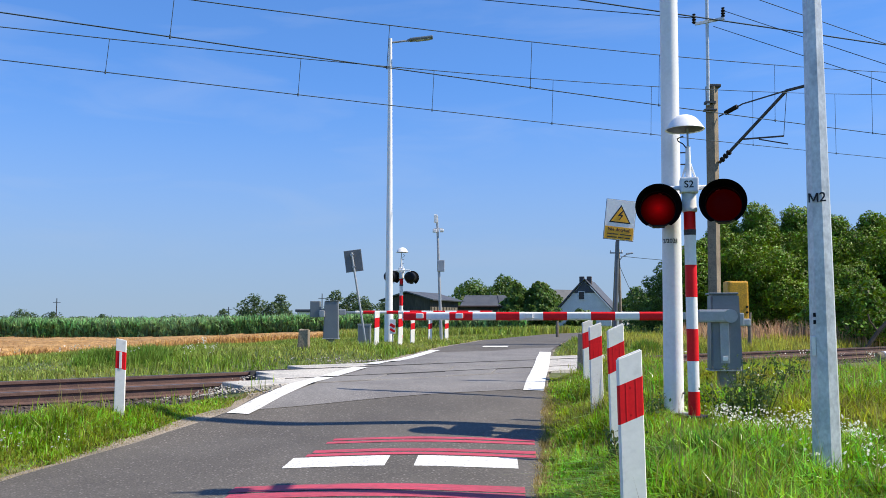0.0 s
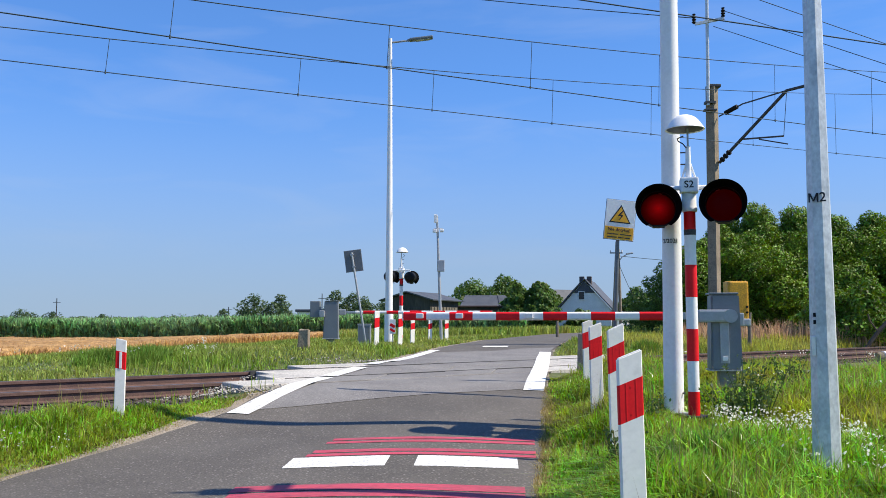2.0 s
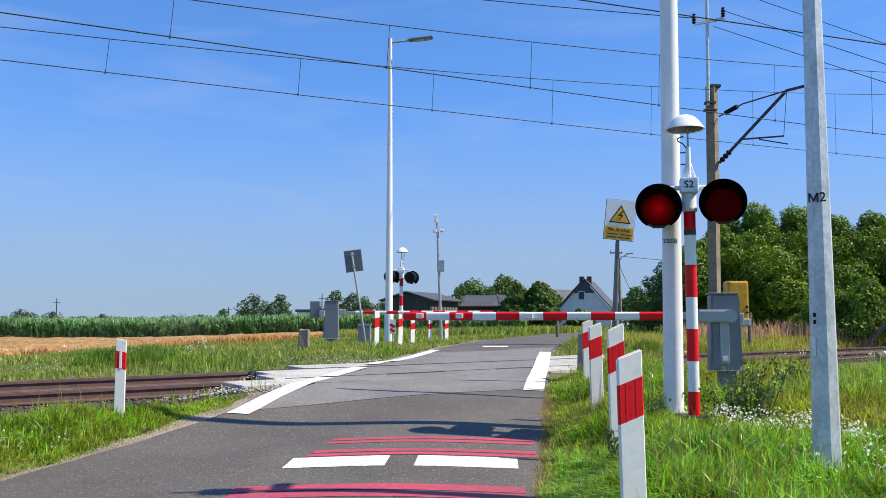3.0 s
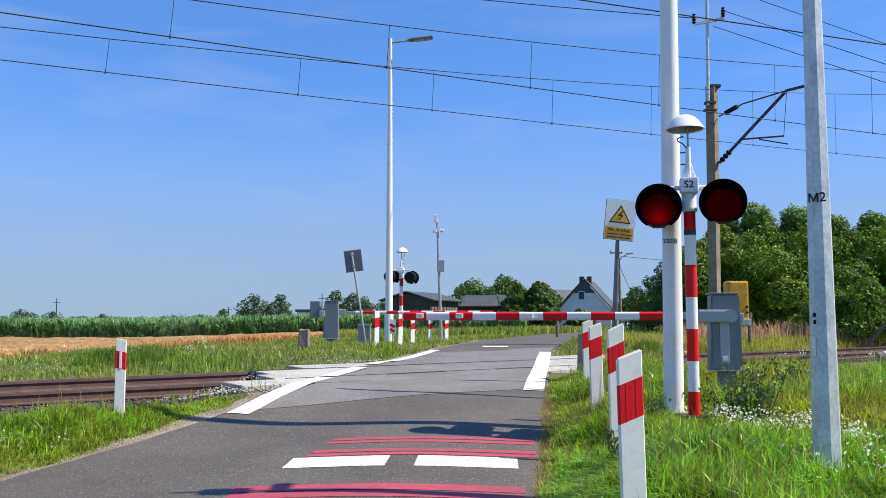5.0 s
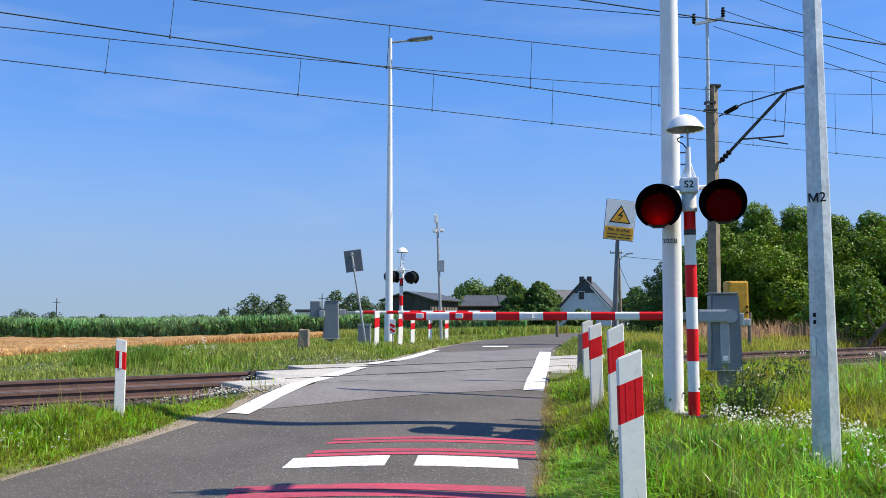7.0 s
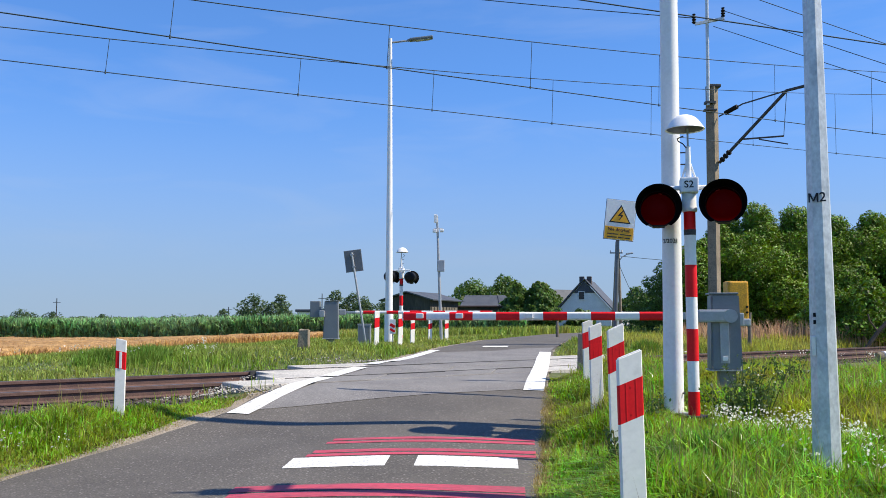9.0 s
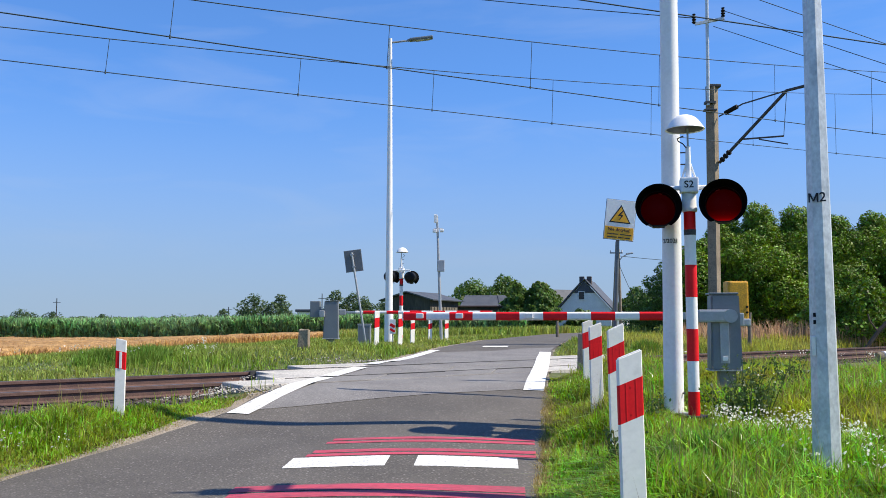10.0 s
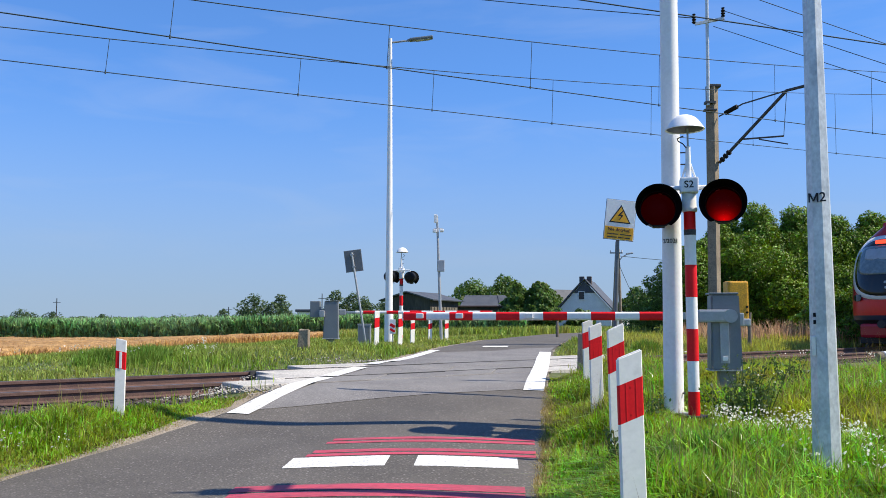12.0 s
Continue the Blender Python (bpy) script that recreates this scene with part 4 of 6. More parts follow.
def polyline(pts, r, bm=None, seg=6):
    """One round wire or bent pipe through the points."""
    bm = bm or bmesh.new()
    pts = [Vector(p) for p in pts]
    rings = []
    for i, p in enumerate(pts):
        way = (pts[min(i + 1, len(pts) - 1)] - pts[max(i - 1, 0)]).normalized()
        side = way.cross(Vector((0.02, 0.01, 1))).normalized()
        up = side.cross(way)
        rings.append([bm.verts.new(p + (side * math.cos(a) + up * math.sin(a)) * r) for a in (2 * math.pi * k / seg for k in range(seg))])
    for a, b in zip(rings, rings[1:]):
        for k in range(seg):
            bm.faces.new((a[k], a[(k + 1) % seg], b[(k + 1) % seg], b[k]))
    bm.faces.new(rings[0][::-1])
    bm.faces.new(rings[-1])
    bmesh.ops.recalc_face_normals(bm, faces=bm.faces)
    return bm


def contact_z(t):
    return 5.3 + 0.0263 * t + 0.00035 * t * t


def gap_z(t):
    return 0.56 + 0.028 * t + 0.0013 * t * t if t > -6 else 0.45 + 0.004 * (t + 6) ** 2


def overhead_set(base, drops, label, rise=0.0, twin=False):
    cat = thing("overhead_line", Matrix.Identity(4), label, "overhead line", "overhead lines")
    ts = np.linspace(-28, 44, 40)
    part("contact_wire", polyline([wire_pt(base, t, contact_z(t) + rise) for t in ts], 0.009), WIRE, cat)
    if twin:
        part("contact_wire", polyline([wire_pt((base[0] - 0.02, base[1] + 0.04), t, contact_z(t) + rise + 0.012) for t in ts], 0.009), WIRE, cat)
    part("carrier_wire", polyline([wire_pt(base, t, contact_z(t) + gap_z(t) + rise) for t in ts], 0.009), WIRE, cat)
    for t in drops:
        a, b = wire_pt(base, t, contact_z(t) + rise), wire_pt(base, t + 0.05, contact_z(t) + gap_z(t) + rise)
        part("dropper", polyline([a, b], 0.006), WIRE, cat)
        part("dropper_clip", tube(a - Vector((0, 0, 0.03)), a + Vector((0, 0, 0.03)), 0.014, seg=8), WIRE, cat)
    return cat


def catenary_mast():
    p = thing("catenary_mast", pose(8.85, 27.7, 0.0, 0, 0.7, 0), "weathered concrete railway mast with a slanted steel bracket", "mast")
    part("concrete_shaft", prism([(-.15, -.14), (.15, -.14), (.15, .14), (-.15, .14)], lambda x, y: -0.2, lambda x, y: 8.75), OLD_CONCRETE, p).matrix_basis = pose(0, 0, 0, 0, 0, -44)
    part("cap", box((0.05, 0, 8.78), (0.42, 0.36, 0.1), 0.02), STEEL_DARK, p)
    part("top_pipe", tube((-0.17, -0.16, 8.1), (-0.17, -0.16, 12.6), 0.055, seg=12), GALV, p, "thin galvanised pipe", True)
    part("pipe_clamp", box((-0.1, -0.1, 8.2), (0.34, 0.24, 0.08), 0.01), STEEL_DARK, p)
    part("pipe_clamp", box((-0.1, -0.1, 7.95), (0.4, 0.24, 0.06), 0.01), STEEL_DARK, p)
    arm = part("cross_arm", box((-0.1, -0.2, 10.95), (1.0, 0.07, 0.1), 0.01, rot=(0, -12, 0)), GALV, p, "short cross arm for the feeder")
    for x, z in ((-0.62, 11.05), (0.35, 11.28)):
        part("insulator", lathe([(0.03, 0), (0.075, 0.05), (0.04, 0.09), (0.075, 0.14), (0.04, 0.18), (0.075, 0.23), (0.04, 0.28), (0.06, 0.33), (0, 0.34)],
                                14, m=Matrix.Translation((x, -0.2, z - 0.2))), BLACK, arm, "black ribbed insulator", True)
    a, b, c = Vector((0.2, -0.05, 6.2)), Vector((1.7, -1.95, 8.13)), Vector((2.35, -2.55, 8.2))
    brk = part("bracket_tube", polyline([a, b, c], 0.05, seg=12), STEEL_DARK, p, "dark slanted bracket tube", True)
    part("stay_tube", polyline([Vector((0.2, -0.1, 7.75)), Vector((0.75, -0.8, 8.0)), b], 0.025, seg=8), STEEL_DARK, p)
    for t in (0.05, 0.1, 0.15):
        q = a + (b - a) * t
        part("insulator", tube(q - (b - a).normalized() * 0.04, q + (b - a).normalized() * 0.04, 0.09, seg=12), BLACK, brk)
    part("insulator", tube((0.35, -0.28, 7.82), (0.62, -0.64, 7.95), 0.075, seg=12), BLACK, brk)
    part("registration_arm", polyline([Vector((0.75, -0.74, 6.85)), Vector((1.62, -1.85, 6.72))], 0.028, seg=8), STEEL_DARK, p)
    part("steady_arm", polyline([Vector((1.1, -1.2, 6.75)), Vector((1.7, -1.95, 6.45))], 0.02, seg=8), STEEL_DARK, p)
    part("hanger", polyline([b, Vector((1.62, -1.85, 6.72))], 0.01, seg=6), WIRE, p)
    return p


def feeder(a, b, sag, r, label):
    a, b = Vector(a), Vector(b)
    pts = [a.lerp(b, i / 24) - Vector((0, 0, sag * 4 * (i / 24) * (1 - i / 24))) for i in range(25)]
    return solo("feeder_wire", polyline(pts, r), WIRE, label, "wire", "feeder wires")


# ---------------------------------------------------------------- plants
def blades(name, x, y, h, w, material, label, lean=0.35, category="grass", z=None, bend=0.5):
    """Upright leaves with a bend, standing on the ground."""
    n = len(x)
    z = ground_z(x, y) if z is None else z
    a, b = RNG.uniform(0, 6.283, n), RNG.uniform(0, 6.283, n)
    h = h * RNG.uniform(0.55, 1.15, n)
    w = w * RNG.uniform(0.7, 1.3, n) / 2
    l = h * np.abs(RNG.normal(0, lean, n))
    dx, dy = np.cos(a) * w, np.sin(a) * w
    lx, ly = np.cos(b) * l, np.sin(b) * l
    base = np.stack([x, y, z - 0.02], -1)
    wv = np.stack([dx, dy, 0 * dx], -1)
    mid = base + np.stack([lx * (1 - bend) * 0.6, ly * (1 - bend) * 0.6, h * 0.6], -1)
    tip = base + np.stack([lx, ly, h * (1 - 0.3 * np.minimum(l / h, 1.3) ** 2)], -1)
    v = np.stack([base - wv, base + wv, mid - wv * 0.75, mid + wv * 0.75, tip], 1).reshape(-1, 3)
    f = np.array([(0, 1, 3), (0, 3, 2), (2, 3, 4)])[None] + (np.arange(n) * 5)[:, None, None]
    ob = new(name, mesh_arrays(name, v, f.reshape(-1, 3), material))
    return tagged(ob, label, category, kind="stuff")


def off_road(x, y, margin=0.05):
    left, right = np.interp(y, ROAD_Y, ROAD_L), np.interp(y, ROAD_Y, ROAD_R)
    return (x < left - margin) | (x > right + margin)


def scatter(n, x0, x1, y0, y1, test, power=1.0):
    u = RNG.uniform(0, 1, n) ** power
    y = y0 + (y1 - y0) * u
    x = RNG.uniform(x0, x1, n)
    k = test(x, y)
    return x[k], y[k]


def leaf_cloud(blobs, n, size, name, material, inner=0.62, droop=0.2):
    """Many small leaves in and on uneven clumps; blobs: (x, y, z, rx, ry, rz)."""
    blobs = np.asarray(blobs, float)
    area = (blobs[:, 3] * blobs[:, 5] + blobs[:, 4] * blobs[:, 5])
    pick = RNG.choice(len(blobs), n, p=area / area.sum())
    d = RNG.normal(size=(n, 3))
    d /= np.linalg.norm(d, axis=1, keepdims=True)
    rad = RNG.uniform(inner, 1.0, (n, 1)) ** 0.6 * (1 + 0.22 * np.sin(d[:, :1] * 7 + pick[:, None] * 1.3) * np.cos(d[:, 2:] * 6 + pick[:, None]))
    c = blobs[pick, :3] + d * rad * blobs[pick, 3:]
    nrm = d + RNG.normal(0, 0.7, (n, 3)) + np.array((0, 0, 0.4))
    nrm /= np.linalg.norm(nrm, axis=1, keepdims=True)
    t = np.cross(nrm, RNG.normal(size=(n, 3)))
    t /= np.linalg.norm(t, axis=1, keepdims=True)
    b = np.cross(nrm, t)
    s = size * RNG.uniform(0.6, 1.4, (n, 1))
    v = np.stack([c - t * s, c - b * s * 0.45, c + t * s - np.array((0, 0, 1)) * s * droop, c + b * s * 0.45], 1).reshape(-1, 3)
    f = np.array([(0, 1, 2), (0, 2, 3)])[None] + (np.arange(n) * 4)[:, None, None]
    return mesh_arrays(name, v, f.reshape(-1, 3), material)


def tree(x, y, z, height, spread, material, label, n=2500, leaf=0.2, trunk=0.35, seed=1, group="", lobes=9, low=0.25):
    rnd = random.Random(seed)
    t = thing("tree", pose(x, y, z), label, "tree", group)
    blobs = []
    bm = bmesh.new()
    top = height * 0.6
    tube((0, 0, -0.2), (0, 0, top), 0.035 * height * 0.6 + 0.05, 0.03, seg=8, bm=bm)
    for i in range(lobes):
        a = i * 2.4 + rnd.random()
        hz = height * (low + (0.84 - low) * (i + rnd.random()) / lobes)
        k = math.sin(min(1, (hz / height - low) / (1 - low) + 0.28) * math.pi) ** 0.6
        rr = spread * 0.5 * rnd.uniform(0.35, 0.75 if lobes < 20 else 1.05) * k
        bx, by = math.cos(a) * rr, math.sin(a) * rr
        sz = spread * rnd.uniform(0.2, 0.32) * (0.6 + 0.4 * k) * min(1.0, (14 / lobes) ** 0.3)
        blobs.append((bx, by, hz, sz, sz, sz * rnd.uniform(0.6, 0.85)))
        tube((0, 0, hz * 0.55), (bx * 0.8, by * 0.8, hz), 0.05 * height / 8 + 0.015, 0.012, seg=6, bm=bm)
    part("trunk", bm, BARK, t, "brown trunk and limbs")
    ob = new("crown", leaf_cloud(blobs, n, leaf, "crown", material))
    ob.parent = t
    return t


# ---------------------------------------------------------------- the place
build_ground()
build_road()
build_markings()
build_track()
build_crossing()

signal, lamp_left, lamp_right = crossing_signal(pose(2.9, 9.9, -0.085, 0, 0, -13), "striped crossing signal with two round red lamps and a bell", "S2")
far_signal, far_left, far_right = crossing_signal(pose(-1.55, 31.5, 0.2, 0, 0, 172), "red and white striped crossing signal seen from behind", "")
barrier(pose(4.22, 12.8, 0.0, 0, 0, -7), 4.84, "lowered red and white barrier arm on a grey drive cabinet", 0.358)
far_bar = barrier(pose(-3.4, 26, 0.19, 0, 0, 180), 4.9, "lowered barrier across the far lane with a grey drive cabinet", 0.36, 0.095, (0.3, 0.5))
part("rear_box", box((0.5, 0.0, 1.16), (0.3, 0.25, 0.5), 0.02), GREY_BOX, far_bar, "square grey box on the cabinet's back")
part("rear_arm", box((0.33, 0.0, 1.1), (0.2, 0.1, 0.12), 0.01), GREY_BOX, far_bar)
white_mast()
galvanised_pole()
street_lamp()
thin_mast()
back_sign()
warning_sign()
catenary_mast()
overhead_set((-7.2, 13.76), (1.5, 5.08, 8.15, 11.44, 14.66, 18.6, 22.4, -4), "thin dark contact and carrier wires over the track")
overhead_set((-6.06, 11.6), (2.17, 5.93, 9.1, 12.6, 16.5, 20.5, -3), "second pair of dark overhead wires nearer the road", twin=True)

# guide posts: x, y, foot, width, height, slant, turn
for x, y, z, w, h, tilt, turn in ((1.147, 5.2, -0.1, 0.158, 0.9, 0.36, 9), (1.755, 8.6, -0.05, 0.172, 0.99, 0.43, 8), (1.97, 10.95, 0.0, 0.168, 0.95, 0.36, 9),
                                  (2.32, 13.6, 0.05, 0.17, 0.95, 0.34, 9)):
    guide_post(pose(x, y, z, 0, -1.0, turn), w, h, tilt)
for x, y, z, h in ((-4.0, 10.6, -0.06, 0.83), (-4.95, 9.4, -0.14, 0.86)):
    guide_post(pose(x, y, z, 0, 0, 8), 0.125, h, -0.22, reflector=True)
for x, y, z, h in ((-1.955, 25, 0.2, 1.08), (-1.36, 27, 0.25, 1.0), (-1.04, 29, 0.25, 0.82), (-0.474, 31, 0.28, 0.76), (0.128, 32, 0.28, 0.76)):
    guide_post(pose(x, y, z, 0, 1, 32), 0.16, h, 0.2)


# ---------------------------------------------------------------- small fixed things
concrete_stump(pose(2.5, 15.0, 0.05, 0, 3, 10), "weathered brown concrete post beside the crossing", 0.26, 0.72)
concrete_stump(pose(-3.6, 22, 0.22, 0, 2, 0), "short pale concrete marker in the grass", 0.3, 0.56)


def small_cabinet():
    p = thing("cable_cabinet", pose(-2.58, 28, 0.25), "small grey cable cabinet in the grass", "cabinet")
    part("body", box((0, 0, 0.3), (0.42, 0.25, 0.64), 0.015), GREY_LIGHT, p)
    part("lid", box((0, 0, 0.63), (0.46, 0.29, 0.04), 0.01), GREY_LIGHT, p)
    part("door", box((0, -0.13, 0.32), (0.36, 0.012, 0.5), 0.004), GREY_BOX, p)
    q = thing("striped_marker", pose(-1.75, 29.5, 0.25), "small red and white marker plate in the grass", "marker")
    part("plate", box((0, 0, 0.55), (0.2, 0.02, 0.5), 0.006), WHITE, q)
    part("stripe", box((0, -0.013, 0.58), (0.19, 0.004, 0.1), 0, rot=(0, 30, 0)), RED, q)
    part("stripe", box((0, -0.013, 0.42), (0.19, 0.004, 0.08), 0, rot=(0, 30, 0)), RED, q)
    part("leg", tube((0, 0.02, 0), (0, 0.02, 0.5), 0.02, seg=8), GREY_LIGHT, q)


def yellow_box():
    p = thing("trackside_box", pose(5.35, 15.5, 0.0), "yellow trackside box on a grey foot behind the drive", "trackside box")
    part("body", box((0, 0, 1.34), (0.38, 0.3, 0.76), 0.04), AMBER, p, "yellow rounded cabinet")
    part("foot", box((-0.12, 0, 0.45), (0.14, 0.2, 1.1), 0.02), GREY_BOX, p)
    part("lower_plate", box((0.08, -0.02, 0.97), (0.24, 0.34, 0.14), 0.03), GREY_LIGHT, p)
    part("knob", tube((0.14, -0.15, 1.25), (0.14, -0.18, 1.25), 0.02, seg=10), BLACK, p)
    part("knob", tube((0.14, -0.15, 1.15), (0.14, -0.18, 1.15), 0.02, seg=10), BLACK, p)


def fence_post(x, y, z, h, lean):
    solo("fence_post", tube((0, 0, -0.2), (lean, 0, h), 0.075, 0.06, seg=9), TIMBER, "short weathered wooden post in the grass", "fence post",
         m=pose(x, y, z))


def utility_poles():
    p = thing("utility_pole", pose(12.0, 60, 0.2), "paired concrete utility pole with a street lamp arm", "utility pole")
    part("pole", tube((0, 0, -0.2), (0.36, 0, 6.4), 0.14, 0.1, seg=12), OLD_CONCRETE, p, "", True)
    part("brace_pole", tube((0.62, 0.3, -0.2), (0.5, 0.2, 5.9), 0.13, 0.09, seg=12), OLD_CONCRETE, p, "", True)
    part("lamp_arm", polyline([Vector((0.5, 0.1, 5.0)), Vector((0.7, 0, 5.3)), Vector((1.05, 0, 5.5))], 0.035, seg=8), GREY_LIGHT, p)
    part("lamp_head", box((1.25, 0, 5.56), (0.5, 0.22, 0.12), 0.04, rot=(0, -8, 0)), GREY_LIGHT, p, "grey street lamp head")
    part("cross_arm", box((0.3, 0, 5.6), (0.9, 0.08, 0.08), 0.01), STEEL_DARK, p)
    for x in (-0.1, 0.3, 0.7):
        part("insulator", tube((x, 0, 5.62), (x, 0, 5.8), 0.045, seg=8), PLASTIC, p)
    for z1, e in ((5.6, (30, 66, 5.6)), (5.2, (19, 80, 1.6))):
        feeder((12.4, 60, z1), e, 0.35, 0.02, "thin dark cable from the utility pole")


def far_pole(x, y, h):
    p = thing("power_pole", pose(x, y, -0.2), "distant thin power pole with a cross arm", "power pole", "distant power poles")
    part("shaft", tube((0, 0, 0), (0, 0, h), 0.16, 0.1, seg=8), STEEL_DARK, p)
    part("cross_arm", box((0, 0, h * 0.85), (1.8, 0.12, 0.12), 0.01), STEEL_DARK, p)


def white_stub():
    p = thing("track_marker", pose(9.75, 18.6, -0.15), "low white concrete marker lying by the track", "marker")
    part("body", tube((-0.16, 0, 0.36), (0.5, 0.1, 0.32), 0.13, seg=16), WHITE, p, "white painted end", True)
    part("foot", tube((-0.26, 0, 0.33), (-0.16, 0, 0.36), 0.128, seg=16), OLD_CONCRETE, p, "", True)
    part("support", box((0.15, 0.05, 0.12), (0.5, 0.2, 0.3), 0.03), OLD_CONCRETE, p)


def dead_branch():
    bm = polyline([Vector((0, 0, -0.1)), Vector((0.5, 0, 0.55)), Vector((0.9, 0, 0.95)), Vector((1.15, 0, 1.35))], 0.075, seg=8)
    polyline([Vector((0.5, 0, 0.55)), Vector((0.2, 0, 0.95)), Vector((0.15, 0, 1.2))], 0.03, bm, 6)
    solo("fallen_branch", bm, BARK, "bare brown branch leaning in the bushes", "branch", m=pose(15.6, 31.5, 0.05))


small_cabinet()
yellow_box()
fence_post(10.95, 30.5, 0.0, 1.3, 0.06)
fence_post(-1.3 + 6.4, 38, 0.25, 0.75, 0.0)
utility_poles()
far_pole(-91, 200, 6.5)
far_pole(-28.5, 200, 7.6)
far_pole(-53, 210, 4.6)
white_stub()
dead_branch()
for a, b, sag, r, lab in (((2.2, 26.8, 11.75), (25.7, 29.0, 9.1), 0.0, 0.022, "dark feeder wire carried by the mast arm"),
                          ((-2.4, 32.5, 14.05), (8.29, 27.5, 11.06), 0.05, 0.016, "dark feeder wire carried by the mast arm"),
                          ((9.35, 27.5, 11.31), (19.7, 17.0, 2.5 + 0.1), 0.0, 0.012, "thin dark wire from the mast arm"),
                          ((9.01, 27.5, 10.77), (20.3, 17.0, 2.06), 0.0, 0.012, "thin dark wire from the mast arm"),
                          ((7.4, 32, 15.2), (27.0, 32.0, 8.1), 0.0, 0.014, "thin dark wire behind the mast")):
    feeder(a, b, sag, r, lab)


# ---------------------------------------------------------------- distant buildings
def window_unit(parent, m, w, h):
    f = part("window", box((0, 0, 0), (w, 0.1, h), 0.01), RENDERED, parent, "small dark window")
    f.matrix_basis = m
    part("pane", box((0, -0.03, 0), (w * 0.82, 0.08, h * 0.86)), TRAIN_DARK, f, "dark glass")


def gabled_house():
    p = thing("house", pose(18.0, 108, 0, 0, 0, -17), "grey rendered house with a dark gabled roof", "house")
    w, L, e, r = 3.35, 10.0, 2.4, 6.25
    wall = prism([(-w, 0), (w, 0), (w, L), (-w, L)], lambda x, y: -0.5, lambda x, y: e)
    part("wall", wall, RENDERED, p)
    bm = bmesh.new()
    g = prism([(-w, e), (w, e), (0, r - 0.15)], lambda x, y: 0, lambda x, y: 0.25, bm)
    bmesh.ops.rotate(g, verts=g.verts, cent=(0, 0, 0), matrix=Matrix.Rotation(radians(90), 3, 'X'))
    bmesh.ops.translate(g, verts=g.verts, vec=(0, 0.25, 0))
    gab = part("gable", g, RENDERED, p)
    b2 = prism([(-1.35, r - 1.72), (1.35, r - 1.72), (0, r - 0.2)], lambda x, y: 0, lambda x, y: 0.06)
    bmesh.ops.rotate(b2, verts=b2.verts, cent=(0, 0, 0), matrix=Matrix.Rotation(radians(90), 3, 'X'))
    part("gable_boards", b2, ROOF, gab, "dark boarding at the gable top")
    for sx in (-1, 1):
        bm = slab([(0, -0.35, r), (sx * (w + 0.55), -0.35, e - 0.45), (sx * (w + 0.55), L, e - 0.45), (0, L, r)], 0.14 * -sx)
        bmesh.ops.recalc_face_normals(bm, faces=bm.faces)
        part("roof", bm, ROOF, p, "dark roof slope")
    for x in (-0.5, 0.45):
        part("chimney", box((x, 1.6, r - 0.1), (0.6, 0.6, 1.1), 0.03), BRICK_DARK, p)
    window_unit(p, pose(-0.35, -0.05, 4.2), 0.8, 1.1)
    window_unit(p, pose(-1.6, -0.05, 1.4), 0.9, 1.2)
    part("side_annex", box((w + 0.9, 4, 0.9), (1.8, 4, 2.2), 0.02), PLASTIC, p, "white low annex")
    q = thing("house", pose(14.5, 122, 0, 0, 0, -60), "pale gable of a second house behind trees", "house")
    part("wall", prism([(-2.5, 0), (2.5, 0), (2.5, 7), (-2.5, 7)], lambda x, y: -0.5, lambda x, y: 3.4), PLASTIC, q)
    for sx in (-1, 1):
        bm = slab([(0, -0.3, 5.4), (sx * 3, -0.3, 3.0), (sx * 3, 7.2, 3.0), (0, 7.2, 5.4)], 0.14 * -sx)
        bmesh.ops.recalc_face_normals(bm, faces=bm.faces)
        part("roof", bm, ROOF, q)


def long_shed():
    p = thing("shed", pose(5.6, 104, 0), "low dark shed with a grey hipped roof", "shed")
    part("wall", box((0, 3, 1.2), (6.4, 6, 3.4), 0.02), BARN_WOOD, p)
    rf = bmesh.new()
    a = [rf.verts.new(v) for v in ((-3.5, -0.4, 2.8), (3.5, -0.4, 2.8), (3.5, 6.6, 2.8), (-3.5, 6.6, 2.8))]
    t = [rf.verts.new(v) for v in ((-2.8, 3, 4.2), (2.2, 3, 4.2))]
    for f in ((a[0], a[1], t[1], t[0]), (a[1], a[2], t[1]), (a[2], a[3], t[0], t[1]), (a[3], a[0], t[0]), a[::-1]):
        rf.faces.new(f)
    part("roof", rf, ROOF, p, "grey sheet roof")
    part("roof_hip", box((1.3, 1.3, 3.53), (0.08, 3.5, 0.08), 0, rot=(22.5, 0, 0)), STEEL_DARK, p)


    q = thing("outbuilding", pose(5.2, 101, 0), "long low outbuilding with a rusty sheet roof", "outbuilding")
    part("wall", box((0, 2, 1.0), (9.8, 4, 3.2), 0.02), BARN_WOOD, q)
    part("roof", box((0, 2, 2.7), (10.2, 4.6, 0.2), 0.03), RUST, q, "rusty flat sheet roof")


